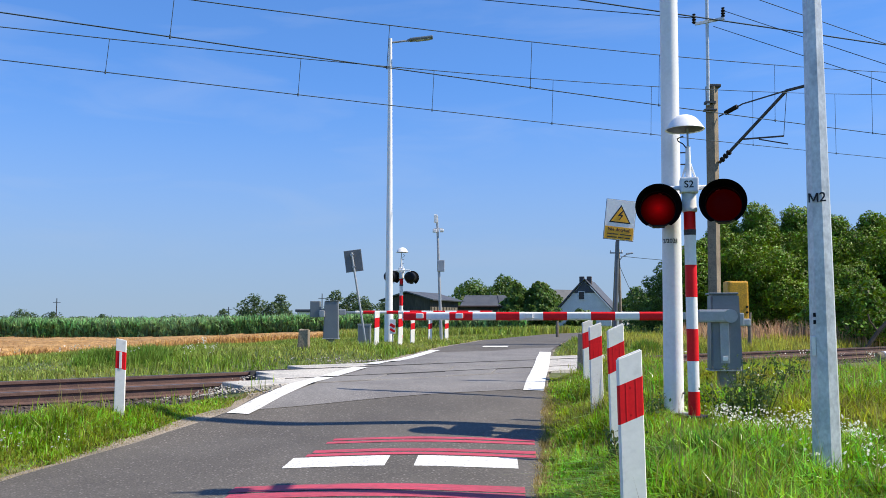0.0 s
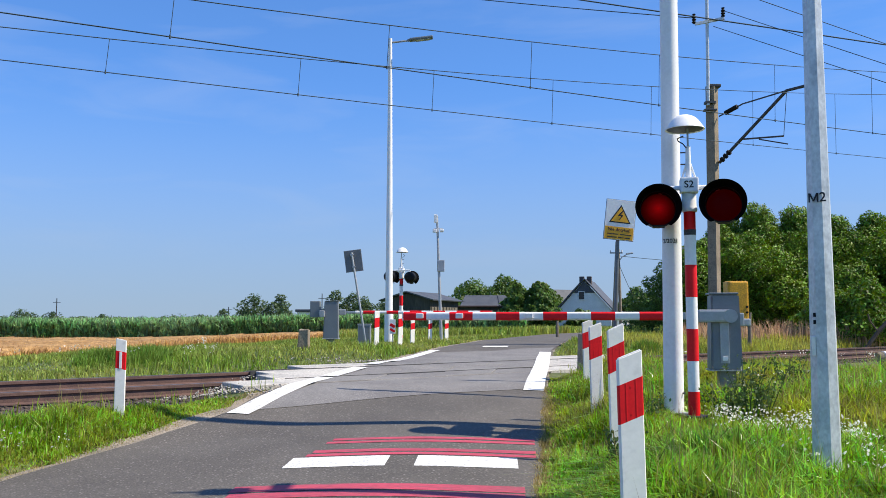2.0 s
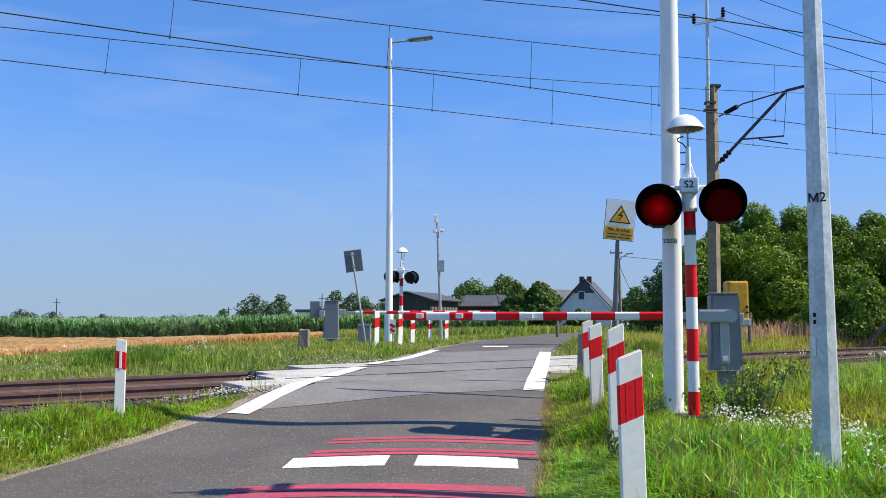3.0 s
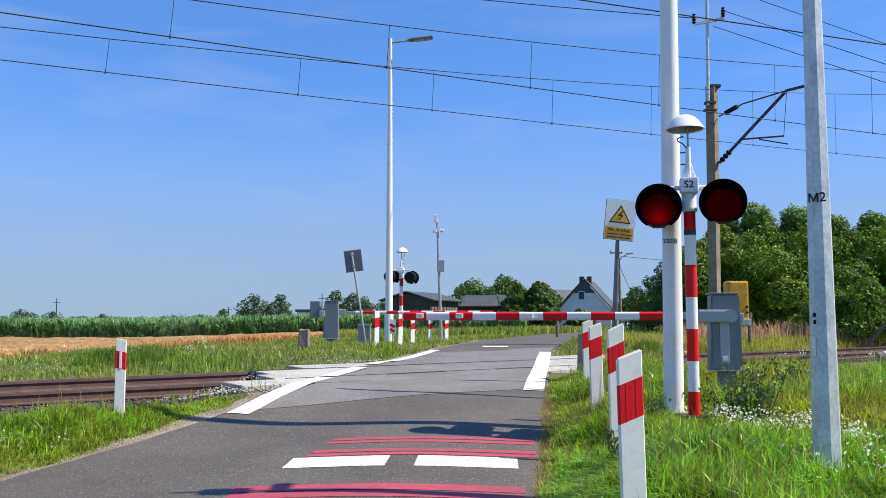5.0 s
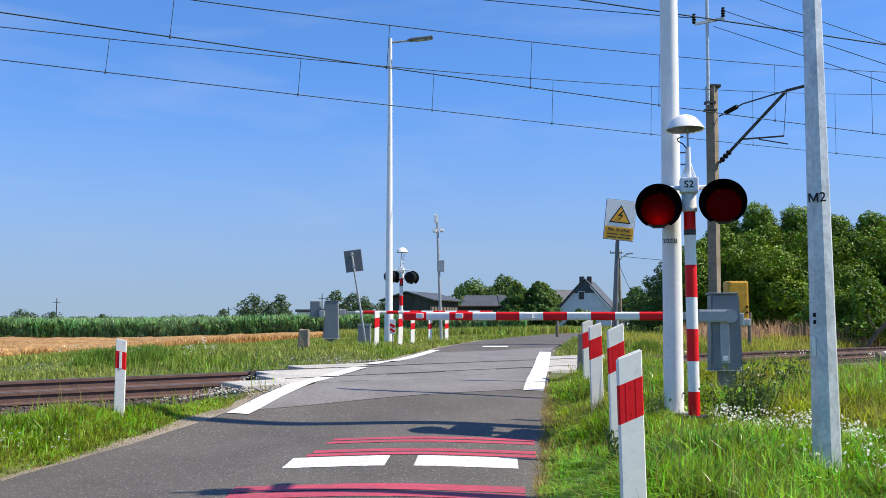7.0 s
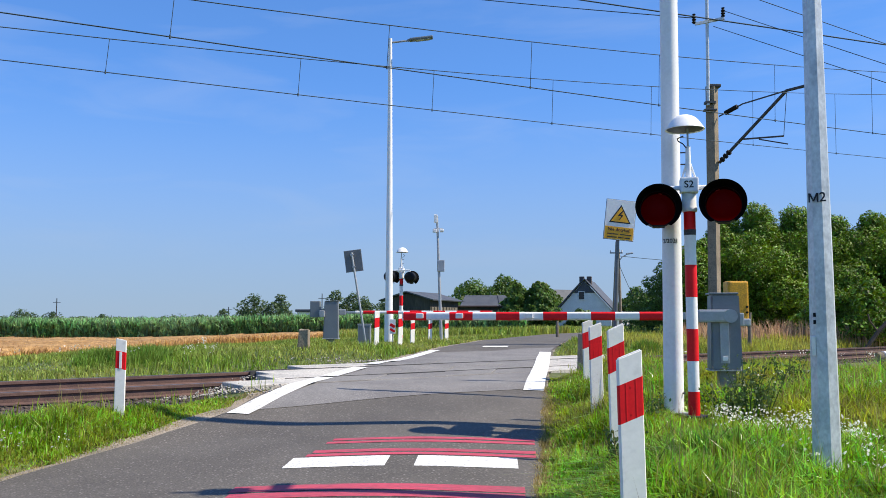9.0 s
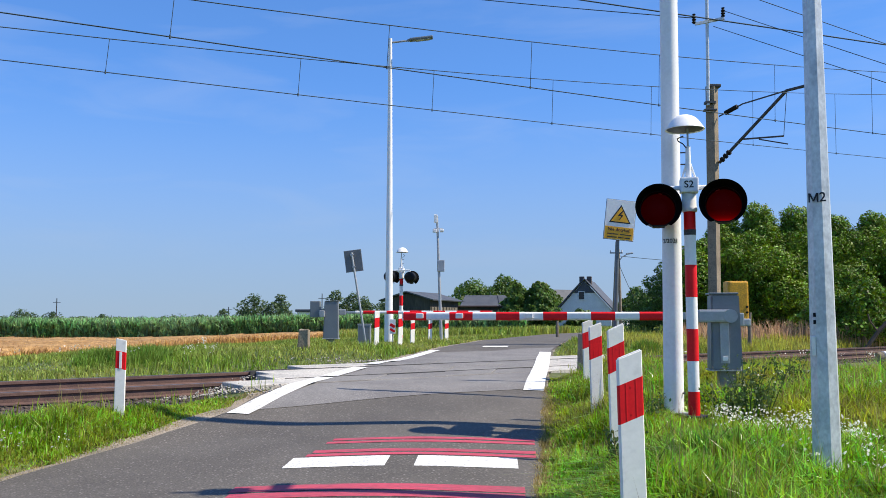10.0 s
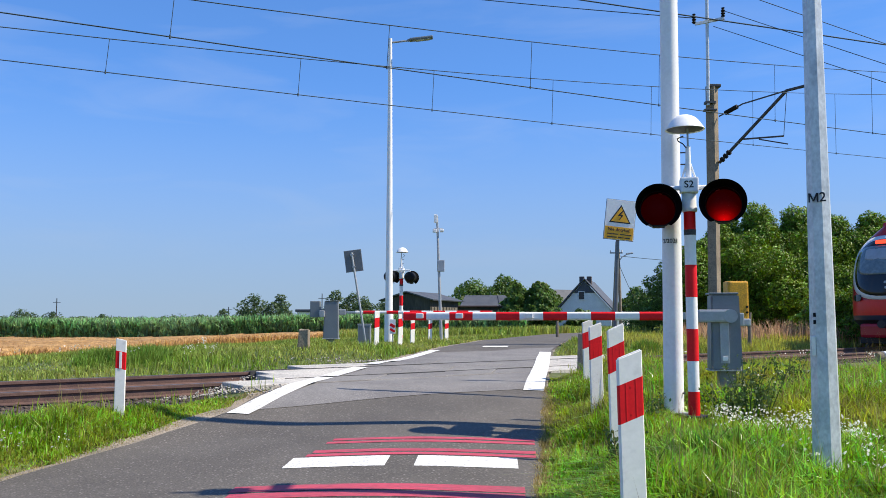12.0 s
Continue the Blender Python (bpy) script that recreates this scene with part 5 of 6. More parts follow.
def barn():
    p = thing("barn", pose(-3.8, 90, 0, 0, 0, -24), "long black timber barn with a shallow gable", "barn")
    w, L, e, r = 2.7, 7.4, 3.2, 3.9
    bm = prism([(-w, -0.5), (w, -0.5), (w, e), (0, r), (-w, e)], lambda x, y: 0, lambda x, y: L)
    bmesh.ops.rotate(bm, verts=bm.verts, cent=(0, 0, 0), matrix=Matrix.Rotation(radians(90), 3, 'X'))
    bmesh.ops.translate(bm, verts=bm.verts, vec=(0, L, 0))
    bmesh.ops.recalc_face_normals(bm, faces=bm.faces)
    part("wall", bm, BARN_WOOD, p)
    for sx in (-1, 1):
        b2 = slab([(0, -0.4, r + 0.12), (sx * (w + 0.5), -0.4, e - 0.1), (sx * (w + 0.5), L + 0.4, e - 0.1), (0, L + 0.4, r + 0.12)], 0.12 * -sx)
        bmesh.ops.recalc_face_normals(b2, faces=b2.faces)
        part("roof", b2, ROOF, p)
    for i in range(9):
        part("board", box((w + 0.03, 0.5 + i * 0.78, 1.0), (0.05, 0.5, 2.9)), TIMBER, p)
    part("door", box((0.9, -0.03, 1.3), (1.3, 0.06, 2.2), 0.01), BARN_WOOD, p)
    q = thing("hall", pose(-24.5, 160, 0), "distant low pale farm hall", "farm hall")
    part("wall", box((0, 3, 1.4), (6, 6, 2.6), 0.02), RENDERED, q)
    part("roof", box((0, 3, 2.9), (6.6, 6.6, 0.5), 0.1), ROOF, q)


gabled_house()
long_shed()
barn()


# ---------------------------------------------------------------- train
def train():
    tr = thing("train", pose(0, 0, 0), "dark red electric train with a black windscreen mask", "train")
    W, H0, H1 = 1.43, 0.42, 4.35
    zs = np.concatenate([np.linspace(H0, 3.2, 12), np.linspace(3.35, H1, 10)])

    def half_width(z):
        if z < 0.78:
            return W * 0.8
        k = max(0.0, (z - 2.9) / (H1 - 2.9))
        return W * (1 - 0.62 * k ** 2.6) - 0.05 * max(0, 1.0 - z)

    def nose(u, z):
        """How far the nose lies behind its tip, for a place u (-1 to 1) across and z up."""
        return 0.75 * abs(u) ** 3.2 + 0.55 * max(0.0, (z - 1.6) / 2.7) ** 1.8 * 1.5 + 0.35 * max(0.0, (1.3 - z)) ** 1.5 + 1.6 * max(0.0, 0.98 - z)

    us = np.sin(np.linspace(-1, 1, 25) * math.pi / 2)

    def body(name, z0, z1, material, label=""):
        bm = bmesh.new()
        zz = [z for z in np.linspace(z0, z1, max(3, int((z1 - z0) / 0.12)))]
        rows = []
        for z in zz:
            h = half_width(z)
            ring = [(-24.0, -h)] + [(-nose(u, z), u * h) for u in us] + [(-24.0, h)]
            rows.append([bm.verts.new((x, y, z)) for x, y in ring])
        for a, b in zip(rows, rows[1:]):
            for i in range(len(a) - 1):
                bm.faces.new((a[i], a[i + 1], b[i + 1], b[i]))
        bm.faces.new(rows[-1])
        bm.faces.new(rows[0][::-1])
        return part(name, bm, material, tr, label, True)
    body("skirt", 0.78, 1.0, TRAIN_UNDER, "black lower skirt")
    body("blue_band", 1.0, 1.16, mat("train_navy", (0.012, 0.02, 0.06), rough=0.35, bump=0), "narrow navy band")
    body("bumper_band", 1.16, 1.7, TRAIN_BRIGHT, "bright red front band")
    body("body", 1.7, H1, TRAIN_RED, "dark red body shell")
    body("underframe", 0.3, 0.78, TRAIN_UNDER, "black underframe")
    part("front_apron", box((-0.25, 0, 0.62), (0.5, 1.7, 0.5), 0.1), TRAIN_RED, tr, "dark red apron under the coupler")

    def patch(name, cz, a, b, ex, lift, material, parent, label="", r0=0.0, cy=0.0):
        bm = bmesh.new()
        seg, rows = 48, []
        for k in range(9):
            r = r0 + (1 - r0) * k / 8
            row = []
            for i in range(seg):
                t = 2 * math.pi * i / seg
                c, s = math.cos(t), math.sin(t)
                y = cy + a * r * math.copysign(abs(c) ** (2 / ex), c)
                z = cz + b * r * math.copysign(abs(s) ** (2 / ex), s)
                row.append(bm.verts.new((-nose(max(-1, min(1, y / half_width(z))), z) + lift, y, z)))
            rows.append(row)
        for p, q in zip(rows, rows[1:]):
            for i in range(seg):
                j = (i + 1) % seg
                bm.faces.new((p[i], q[i], q[j], p[j]))
        bmesh.ops.remove_doubles(bm, verts=bm.verts, dist=1e-4)
        bmesh.ops.recalc_face_normals(bm, faces=bm.faces)
        ob = part(name, bm, material, parent, label, True)
        ob.modifiers.new("thickness", 'SOLIDIFY').thickness = 0.012
        return ob
    patch("white_rim", 2.86, 1.38, 1.15, 2.6, 0.02, TRAIN_WHITE, tr, "white rim round the windscreen mask")
    m = patch("mask", 2.86, 1.2, 1.02, 2.5, 0.036, TRAIN_DARK, tr, "black glossy front mask")
    patch("windscreen", 3.12, 1.04, 0.52, 5, 0.052, SCREEN_GLASS, m, "tinted windscreen")
    patch("sun_blind", 3.34, 0.74, 0.2, 8, 0.056, GREY_LIGHT, m, "pale grey blind behind the windscreen")
    glow = mat("destination_glow", (0.3, 0.02, 0.01), rough=0.5, bump=0)
    glow.node_tree.nodes["Principled BSDF"].inputs["Emission Color"].default_value = (1, 0.06, 0.02, 1)
    glow.node_tree.nodes["Principled BSDF"].inputs["Emission Strength"].default_value = 1.6
    patch("destination_display", 3.78, 0.42, 0.07, 8, 0.054, glow, m, "glowing red destination display")
    for z, a in ((2.32, 0.3), (2.13, 0.22)):
        patch("number_bar", z, a, 0.045, 8, 0.054, GREY_LIGHT, m, cy=0.35 if a > 0.25 else 0.3)
    for sy in (-1, 1):
        patch("headlight", 1.78, 0.2, 0.12, 3, 0.05, TRAIN_DARK, tr, "dark headlight unit", cy=sy * 0.98)
        for i in range(8):
            part("window", box((-3.2 - i * 2.4, sy * 1.425, 2.45), (1.6, 0.04, 0.95), 0.05), TRAIN_DARK, tr, "dark side window")
        for x in (-3.4, -5.9, -18, -20.5):
            wh = tube((x, sy * 0.72, 0.42), (x, sy * 0.86, 0.42), 0.42, seg=24)
            part("wheel", wh, TRAIN_UNDER, tr, "", True)
        part("step", box((-1.9, sy * 1.3, 0.45), (0.5, 0.12, 0.06), 0.01), TRAIN_UNDER, tr)
    part("coupler", tube((-0.5, 0, 0.85), (0.2, 0, 0.85), 0.14, seg=16), TRAIN_UNDER, tr)
    part("snow_plough", box((-0.9, 0, 0.28), (0.5, 2.3, 0.24), 0.03), TRAIN_UNDER, tr)
    part("roof_fairing", box((-6, 0, 4.45), (8, 1.7, 0.4), 0.15), TRAIN_RED, tr)
    return tr


TRAIN = train()


# ---------------------------------------------------------------- fields and plants
def field(name, x0, x1, y0, y1, h, material, label, category, step=0.8, wob=0.12, skew=0.0):
    xs, ys = np.arange(x0, x1, step), np.arange(y0, y1, step)
    gx, gy = np.meshgrid(xs, ys)
    gx = gx + skew * (gy - y0)
    z = ground_z(gx, gy) + h + RNG.uniform(-wob, wob, gx.shape)
    edge = np.zeros(gx.shape, bool)
    edge[0], edge[-1], edge[:, 0], edge[:, -1] = True, True, True, True
    z = np.where(edge, ground_z(gx, gy) - 0.1, z)
    v = np.stack([gx + RNG.uniform(-.2, .2, gx.shape) * step, gy + RNG.uniform(-.2, .2, gx.shape) * step, z], -1).reshape(-1, 3)
    ny, nx = gx.shape
    i = (np.arange(ny - 1)[:, None] * nx + np.arange(nx - 1)).ravel()
    t = np.concatenate([np.stack([i, i + 1, i + nx + 1], -1), np.stack([i, i + nx + 1, i + nx], -1)])
    return tagged(new(name, mesh_arrays(name, v, t, material)), label, category, kind="stuff")


field("wheat_field", -90, -14.6, 24, 52, 0.33, WHEAT_SOIL, "ripe golden wheat field beyond the railway", "wheat field", skew=0.45)
x, y = scatter(130000, -36, -6.0, 23.5, 51.8, lambda x, y: (x > -0.56 * y - 1) & (x < -14.3 + (y - 24) * 0.45))
blades("wheat", x, y, 0.42, 0.03, WHEAT, "ripe golden wheat stalks", 0.55, "wheat")
# sheet under the leaves, coloured dark for the shade between the plants
field("maize_field", -130, 3, 53.0, 140, 1.2, CORN_SHADE, "tall green maize field behind the wheat, darkened for shade between its plants", "maize field", step=1.0, wob=0.25)
n = 95000
x = np.round(RNG.uniform(-46, 5, n) / 0.18) * 0.18 + RNG.normal(0, 0.05, n)
y = 52.2 + 0.75 * RNG.integers(0, 5, n) + RNG.normal(0, 0.08, n)
blades("maize_leaves", x, y, 0.66, 0.1, CORN, "tall green maize plants", 0.75, "maize", z=ground_z(x, y) + RNG.uniform(0, 0.95, n))
x = RNG.uniform(-70, 4, 9000)
y = RNG.uniform(55, 90, 9000)
blades("maize_tops", x, y, 0.45, 0.1, CORN, "maize tops across the field", 0.6, "maize", z=ground_z(x, y) + 1.05)

in_view = lambda x, y: (np.abs(x) < 0.56 * y + 0.6)


def verge_height(x, y):
    """Short by the asphalt and the ballast, tall in between, in uneven tussocks."""
    edge = np.minimum(np.abs(x - np.interp(y, ROAD_Y, ROAD_R)), np.abs(x - np.interp(y, ROAD_Y, ROAD_L)))
    bank = smooth01((-1.3 - off_track(x, y)) / 1.6)
    tuft = 1 + 0.4 * np.sin(x * 2.1 + 1) * np.sin(y * 1.7) + 0.25 * np.sin(x * 5.3 + y * 3.1)
    clear = np.ones_like(x)
    for cx, cy, r in ((4.22, 12.7, 0.9), (2.9, 9.7, 0.45), (2.76, 10.1, 0.4), (1.9, 10.4, 0.35), (3.9, 11.9, 0.7), (3.05, 6.6, 0.45), (3.4, 8.9, 1.1), (2.9, 8.6, 0.7), (3.9, 8.7, 0.8)):
        clear = np.minimum(clear, 0.2 + 0.8 * smooth01(np.hypot(x - cx, y - cy) / r - 0.3))
    return (0.07 + 0.23 * smooth01(edge / 0.9)) * tuft * (0.35 + 0.65 * bank) * clear * np.where(x < -2.4, 0.66, 1.0)


right_verge = lambda x, y: (x > np.interp(y, ROAD_Y, ROAD_R) + 0.03) & (off_track(x, y) < -1.25) & in_view(x, y)
left_verge = lambda x, y: (x < np.interp(y, ROAD_Y, ROAD_L) - 0.12) & (off_track(x, y) < -1.45) & in_view(x, y)
x, y = scatter(190000, 0.2, 9.5, 4.0, 16.5, right_verge, 1.1)
blades("verge_grass", x, y, verge_height(x, y) * 0.9, 0.013 + 0.0008 * y, GRASS, "lush green verge grass", 0.85, bend=0.75)
x, y = scatter(190000, -9, -2.6, 6.5, 14.5, left_verge)
blades("verge_grass", x, y, verge_height(x, y) * 0.85, 0.009 + 0.0008 * y, GRASS, "lush green verge grass before the track", 0.6)
x, y = scatter(60000, -9, 9.5, 4.2, 16, lambda x, y: right_verge(x, y) | left_verge(x, y))
blades("dry_verge_grass", x, y, verge_height(x, y) * 1.15, 0.007, GRASS_DRY, "dry straw-coloured grass stalks in the verge", 0.35)
x, y = scatter(80000, -9, 9.5, 4.0, 15, lambda x, y: (right_verge(x, y) | left_verge(x, y)) & (np.sin(x * 1.9 + 2) + np.sin(y * 1.4 + x) > -0.5))
blades("young_verge_grass", x, y, verge_height(x, y) * 1.2, 0.019, GRASS_BRIGHT, "bright broad-bladed verge grass", 0.75, bend=0.7)
x, y = scatter(40000, 0.5, 4.6, 4.0, 8.6, right_verge)
blades("lush_verge_grass", x, y, verge_height(x, y) * 1.1, 0.019, GRASS_BRIGHT, "lush arching grass at the road's edge", 0.95, bend=0.75)
x, y = scatter(7000, -9, 9.5, 4.4, 15, lambda x, y: (right_verge(x, y) | left_verge(x, y)) & (np.abs(x - 0.7) > 0.4))
blades("seed_stems", x, y, verge_height(x, y) * 2.0, 0.005, GRASS_DRY, "thin seeding grass stems", 0.25)
y = RNG.uniform(4.2, 14, 5200)
x = np.interp(y, ROAD_Y, ROAD_R) + np.abs(RNG.normal(0.0, 0.09, 5200)) - 0.03
blades("edge_grass", x, y, 0.1, 0.008, GRASS_DRY, "dry grass creeping over the asphalt edge", 0.8)
y = RNG.uniform(6.5, 13, 3600)
x = np.interp(y, ROAD_Y, ROAD_L) - np.abs(RNG.normal(0.0, 0.14, 3600)) - 0.05
blades("edge_grass", x, y, 0.07, 0.009, GRASS_DRY, "dry grass creeping over the gritty shoulder", 0.8)
x, y = scatter(260000, -26, 22, 13.5, 46, lambda x, y: off_road(x, y, 0.15) & (off_track(x, y) > 2.5) & in_view(x, y) & ~((x < -14.6 + (y - 24) * 0.45) & (y > 23.3)), 1.0)
blades("meadow_grass", x, y, 0.17 + 0.1 * np.sin(x * 0.9) * np.sin(y * 0.7 + 1), 0.026, GRASS_FAR, "rough green and straw meadow grass beyond the track", 0.65)
x, y = scatter(26000, 2, 30, 40, 100, lambda x, y: off_road(x, y, 0.2))
blades("distant_grass", x, y, 0.5, 0.09, GRASS_FAR, "tall rough grass along the far road", 0.4)
x, y = scatter(12000, -6, 8, 44, 54, lambda x, y: off_road(x, y, 0.2) & (x < np.interp(y, ROAD_Y, ROAD_L)))
blades("roadside_grass", x, y, 0.55, 0.06, GRASS_FAR, "tall rough grass between road and maize", 0.4)
x, y = scatter(5000, 10.5, 26, 33.5, 39, lambda x, y: np.sin(x * 1.3) + np.sin(y * 2.1 + x) > -0.6)
blades("seed_heads", x, y, 0.85, 0.035, REED, "reddish dry seed heads before the trees", 0.25)
x, y = scatter(30000, 6, 26, 24, 37.5, lambda x, y: off_track(x, y) > 3.0)
blades("yellow_meadow", x, y, 0.36, 0.024, leaf_mat("yellow_meadow_green", (0.34, 0.38, 0.06), (0.46, 0.4, 0.1), 0.45, scale=0.3), "yellowish flowering meadow behind the track", 0.35)
x, y = scatter(5200, -12, 13, 11, 19, lambda x, y: off_road(x, y, 0.2) & (np.abs(off_track(x, y) + 1.1) < 0.6))
blades("track_weeds", x, y, 0.25, 0.014, GRASS, "weeds at the foot of the ballast", 0.4)


def daisies(boxes, name, label, r, h):
    """White flower heads on thin stems."""
    xs, ys = [], []
    for x0, x1, y0, y1, k in boxes:
        cx, cy = RNG.uniform(x0, x1, max(3, k // 9)), RNG.uniform(y0, y1, max(3, k // 9))
        i = RNG.integers(0, len(cx), k)
        xs.append(cx[i] + RNG.normal(0, 0.06, k))
        ys.append(cy[i] + RNG.normal(0, 0.07, k))
    x, y = np.concatenate(xs), np.concatenate(ys)
    n = len(x)
    z = ground_z(x, y) + h * RNG.uniform(0.6, 1.25, n)
    c = np.stack([x, y, z], -1)
    a = np.linspace(0, 2 * np.pi, 7)[:-1]
    rad = r * RNG.uniform(0.6, 1.3, (n, 1))
    tx, ty = RNG.normal(0, 0.5, (n, 1)), RNG.normal(-0.5, 0.5, (n, 1))
    rim = np.stack([c[:, :1] + np.cos(a) * rad, c[:, 1:2] + np.sin(a) * rad, c[:, 2:] - np.cos(a) * rad * tx - np.sin(a) * rad * ty * -1], -1)
    v = np.concatenate([c[:, None] + np.array((0, 0, r * 0.3)), rim], 1).reshape(-1, 3)
    f = np.array([(0, i, i % 6 + 1) for i in range(1, 7)])[None] + (np.arange(n) * 7)[:, None, None]
    tagged(new(name, mesh_arrays(name, v, f.reshape(-1, 3), PETAL)), label, "flowers", kind="stuff")
    blades(name + "_stems", x, y, h * 0.9, 0.006, GRASS, "thin green flower stems", 0.15)


daisies([(2.75, 4.0, 8.5, 9.25, 300), (3.1, 4.2, 8.1, 9.1, 200), (2.8, 3.2, 8.9, 9.4, 80)], "daisies", "low white wild daisies by the signal", 0.0105, 0.19)
daisies([(2.6, 4.2, 6.0, 7.6, 150), (3.0, 4.6, 5.9, 8.4, 330), (4.0, 7.5, 8.6, 13.0, 330), (-6, -4.2, 7.9, 9.6, 60), (-4.6, -3.6, 8.6, 10.0, 30)],
        "daisies", "white wild daisies in the verge", 0.0105, 0.26)


daisies([(-11, -4.5, 19.5, 24, 130), (5, 13, 22, 28, 110)], "meadow_flowers", "small pale flowers in the meadow beyond the track", 0.015, 0.26)


def weed(x, y, h, seed):
    rnd = random.Random(seed)
    w = thing("weed_bush", pose(x, y, float(ground_z(x, y))), "dark leafy weed in the verge", "weed")
    bl = []
    for i in range(9):
        a, l = rnd.uniform(0, 6.28), rnd.uniform(0.1, 0.34)
        tip = (math.cos(a) * l, math.sin(a) * l, h * rnd.uniform(0.55, 1.0))
        part("stem", tube((0, 0, -0.05), tip, 0.008, 0.003, seg=5), WEED, w)
        for k in range(4):
            t = 0.4 + 0.18 * k
            bl.append((tip[0] * t, tip[1] * t, tip[2] * t, 0.09, 0.09, 0.08))
    ob = new("leaves", leaf_cloud(bl, 300, 0.026, "leaves", WEED, 0.1))
    ob.parent = w
    return w


weed(3.42, 9.6, 0.78, 3)
weed(3.68, 9.8, 0.66, 5)
weed(3.2, 9.55, 0.55, 8)
weed(4.7, 11.6, 0.62, 11)
weed(1.55, 7.6, 0.5, 14)
weed(2.2, 9.4, 0.4, 17)

cx, cy = np.array((-7.8, -6.6, -7.4, -6.9, 6.4)), np.array((19.2, 19.0, 19.6, 19.9, 26.5))
k = RNG.integers(0, 5, 6000)
x, y = cx[k] + RNG.normal(0, 0.22, 6000), cy[k] + RNG.normal(0, 0.3, 6000)
blades("grass_tussocks", x, y, 0.44 - 0.3 * np.clip(np.hypot(x - cx[k], y - cy[k]), 0, 1), 0.02, TUSSOCK, "darker green tussocks in the meadow", 0.35)


TREES = []
green = "dense green leafy tree at the edge of the thicket"
for i, (x, y, h, s, n, mt) in enumerate(((12.0, 43, 5.2, 4.4, 9000, LEAF_DARK), (13.7, 42, 6.5, 4.8, 14000, LEAF), (15.8, 42.5, 7.6, 5.4, 17000, LEAF),
                                         (18.0, 43, 7.5, 5.2, 16000, LEAF), (19.8, 42.5, 7.0, 4.8, 14000, LEAF), (21.4, 42, 7.0, 5.2, 16000, LEAF), (24.0, 42, 7.1, 5.4, 15000, LEAF),
                                         (26.5, 42, 6.8, 5.0, 9000, LEAF), (16.9, 44.2, 7.4, 5.0, 11000, LEAF), (14.7, 43.4, 7.0, 4.8, 11000, LEAF), (22.7, 43, 7.0, 5.0, 9000, LEAF), (14.5, 44.5, 6.2, 5, 5000, LEAF_DARK), (19.5, 45, 6.2, 5, 5000, LEAF_DARK))):
    TREES.append(tree(x, y, 0.2, h, s, mt, green, int(n * 3.4), 0.066, seed=20 + i, group="thicket trees", lobes=30, low=0.1))
for i, (x, y, h, s, n) in enumerate(((17.3, 34.5, 2.9, 3.2, 5000), (19.8, 36, 3.4, 3.4, 5000), (22.0, 37, 2.9, 3.4, 4000), (16.2, 35.6, 2.7, 2.8, 4500))):
    TREES.append(tree(x, y, 0.1, h, s, LEAF, "bright green bush in front of the thicket", int(n * 2), 0.075, seed=60 + i, group="thicket bushes", lobes=22, low=0.08))
for i, (x, y, h, s, n) in enumerate(((4.6, 125, 7.4, 10.0, 7000), (9.0, 124, 8.2, 9.0, 7000), (8.7, 99, 6.0, 4.0, 8000), (11.3, 99, 6.0, 5.6, 11000), (14.4, 113, 5.6, 5.0, 4000),
                                     (25.6, 112, 6.0, 5.6, 4500), (29.0, 120, 5.0, 5.5, 2500), (16.2, 101, 2.6, 3.6, 2000), (1.5, 118, 4.6, 4, 1800))):
    tree(x, y, 0, h, s, LEAF_DARK, "round dark green tree beside the houses", n, 0.24, seed=90 + i, group="farm trees", lobes=11, low=0.12)
for i, (x, y, h, s, n) in enumerate(((-44.5, 200, 7.2, 6.4, 2200), (-38.3, 200, 7.0, 5.2, 1800), (-47.5, 205, 4.5, 4, 800), (-35.5, 190, 4.6, 3.6, 700), (-24.6, 195, 8, 5.0, 1500),
                                     (-20.5, 195, 7.6, 5.4, 1700), (-17.0, 185, 6.2, 4.4, 1300), (-12.6, 180, 5.2, 5, 1200), (-99, 200, 3.4, 5.6, 900), (-92, 200, 3.0, 4.4, 700), (-84, 210, 2.6, 3.0, 400),
                                     (-60, 210, 2.6, 3.4, 400), (-53, 205, 4.0, 3.2, 600), (-68, 215, 2.2, 6, 500), (-30.5, 260, 5.5, 7, 900), (-37, 270, 5.2, 6, 700), (-9.5, 170, 5.4, 4.6, 1100))):
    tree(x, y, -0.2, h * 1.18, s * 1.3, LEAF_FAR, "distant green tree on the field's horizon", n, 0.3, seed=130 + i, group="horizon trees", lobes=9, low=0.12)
n = 26000
far_x = RNG.uniform(-700, 700, 420)
far_y = RNG.uniform(520, 700, 420)
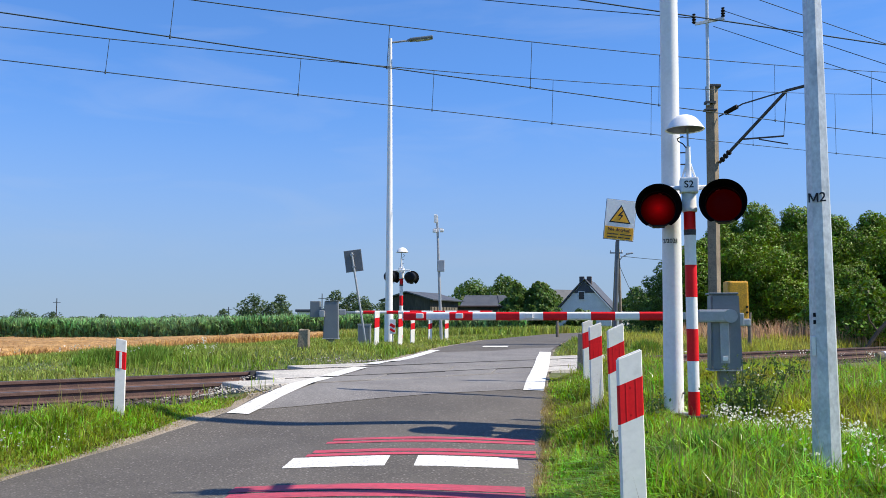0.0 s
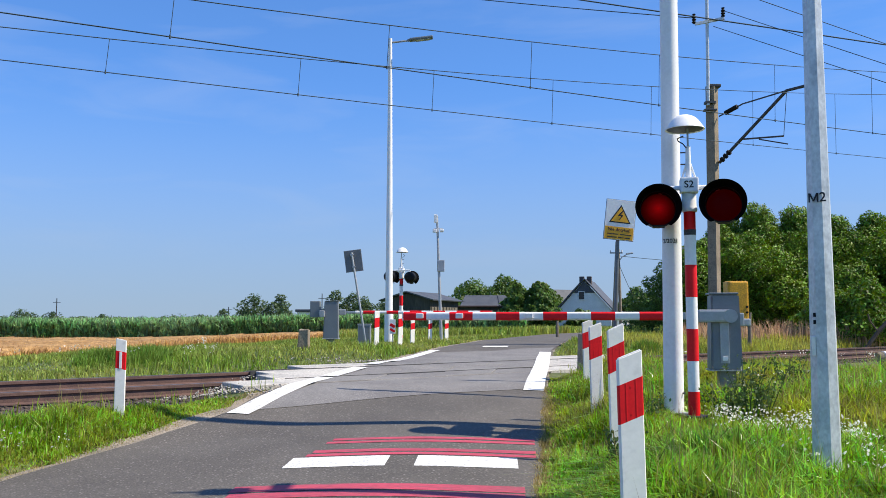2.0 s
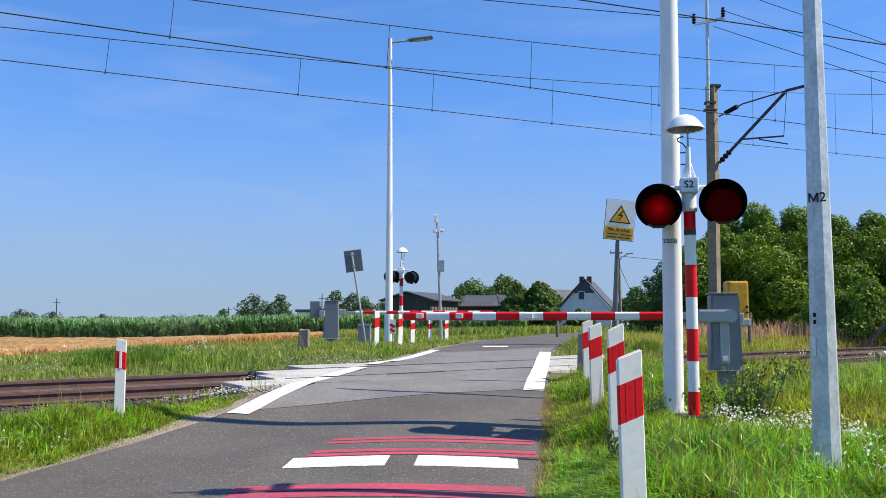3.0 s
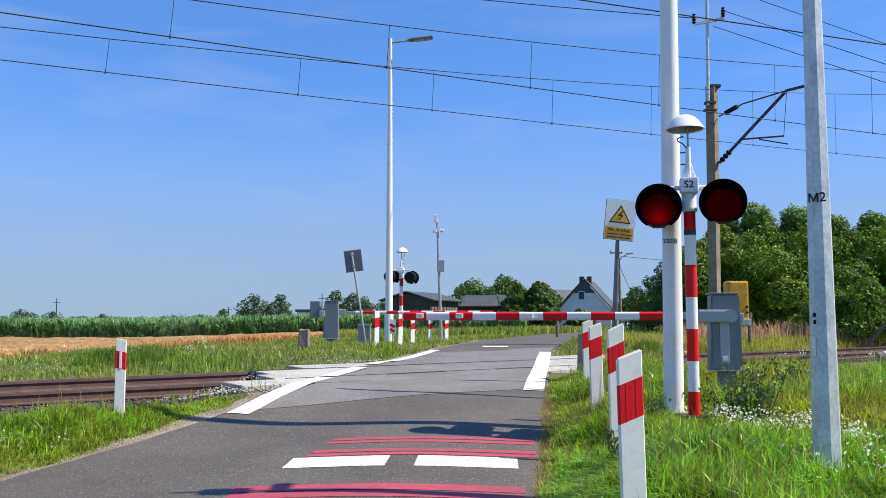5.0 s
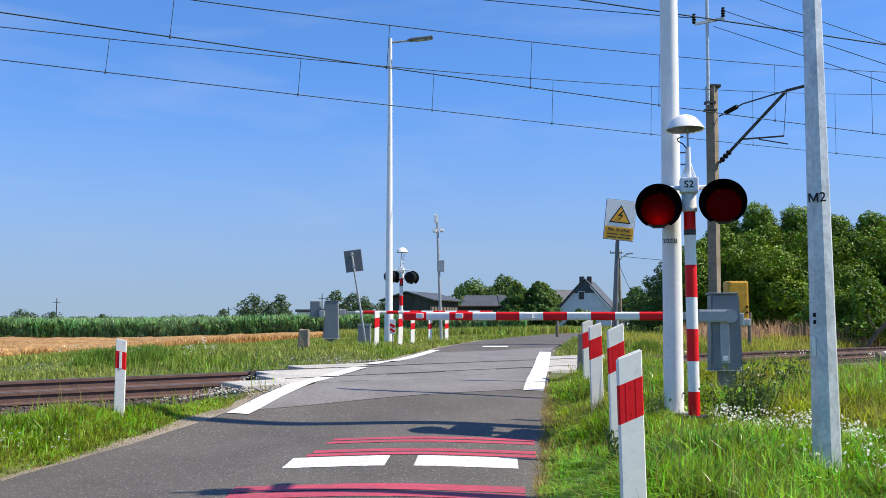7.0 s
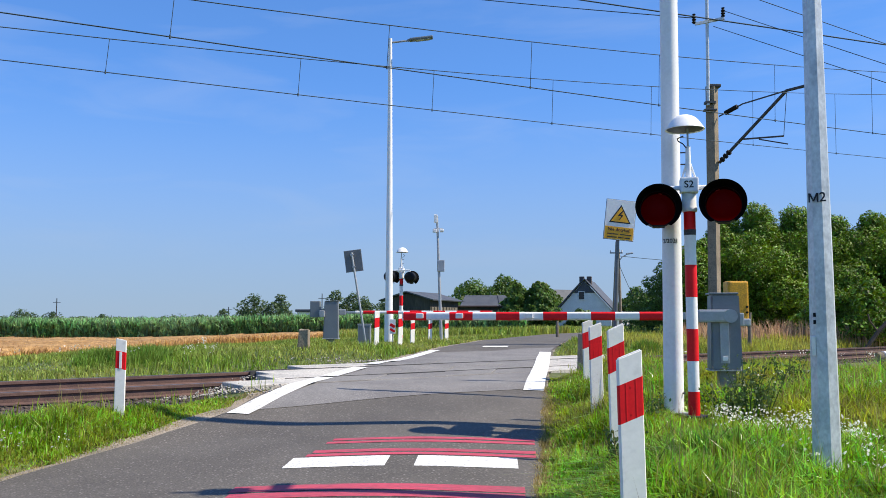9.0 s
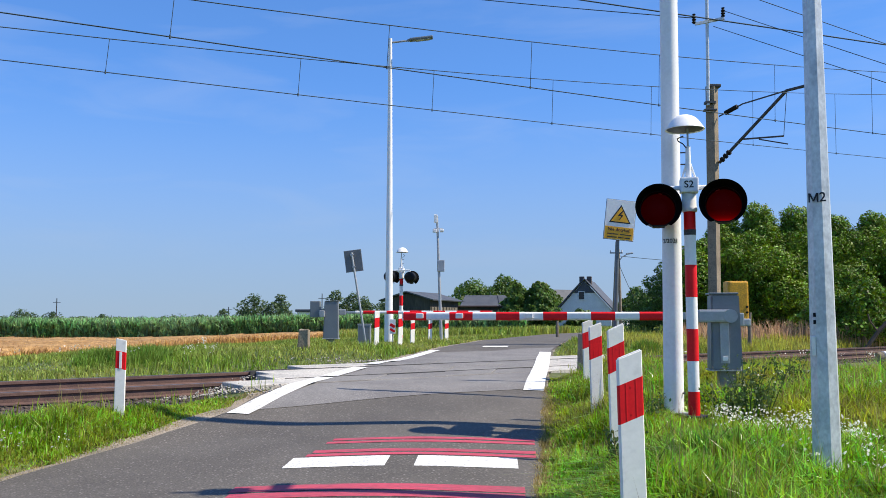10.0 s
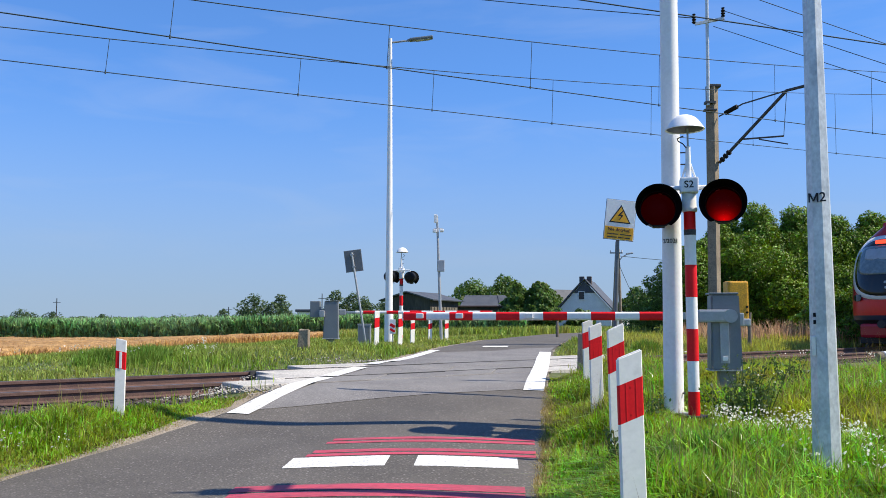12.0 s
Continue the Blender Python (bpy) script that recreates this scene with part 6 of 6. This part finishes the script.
bl = np.stack([far_x, far_y, RNG.uniform(0.5, 2.2, 420), RNG.uniform(5, 11, 420), RNG.uniform(4, 7, 420), RNG.uniform(1.5, 3.4, 420)], -1)
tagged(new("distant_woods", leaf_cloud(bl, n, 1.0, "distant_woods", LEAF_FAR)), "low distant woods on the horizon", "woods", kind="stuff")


# ---------------------------------------------------------------- what moves
PERIOD = 1.026
CYCLE = ((-0.44, 180), (-0.37, 112), (-0.31, 45), (-0.25, 0), (0.11, 0), (0.18, 62), (0.25, 120), (0.33, 180))


def blink(lamp, first):
    """Turns a lamp's bright side to the front around its lit moments and away between them."""
    rows = []
    for k in range(-1, 13):
        p = first + PERIOD * k
        for dt, a in CYCLE:
            t = p + dt
            if 0 < t < 12:
                rows.append((t, a))
    steps = sorted(rows)
    clean = [(0.0, 0 if first < 0.25 else 180)]
    for t, a in steps:
        if frame(t) > frame(clean[-1][0]) + 1:
            clean.append((t, a))
    if frame(clean[-1][0]) < frame(12.0):
        times = [(k * PERIOD + first + dt, a) for k in range(-1, 13) for dt, a in CYCLE]
        clean.append((12.0, float(np.interp(12.0, [t for t, _ in times], [a for _, a in times]))))
    m = lamp.matrix_basis.copy()
    walk(lamp, [(t, m @ pose(0, 0, 0, a, 0, 0)) for t, a in clean])


def motions():
    blink(lamp_left, 0.135)
    blink(lamp_right, 0.54)
    blink(far_left, 0.135)
    blink(far_right, 0.54)
    # the thicket stirs a little in the wind
    for i, t in enumerate(TREES):
        rnd, m = random.Random(300 + i), t.matrix_basis.copy()
        walk(t, [(k * 0.8, m @ pose(0, 0, 0, rnd.uniform(-0.35, 0.35), rnd.uniform(-0.5, 0.5), 0)) for k in range(16)])
    # the train runs along the track towards the crossing
    rows = []
    for t in (0.0, 3.0, 6.0, 9.0, 11.0, 11.5, 11.8, 11.9, 12.0):
        p = track_pt(16.6 + 30.0 * (12.0 - t), 0.75, 0.03)
        rows.append((t, pose(p.x, p.y, p.z, 0, 0, 180 + TRACK_TURN)))
    walk(TRAIN, rows)


motions()
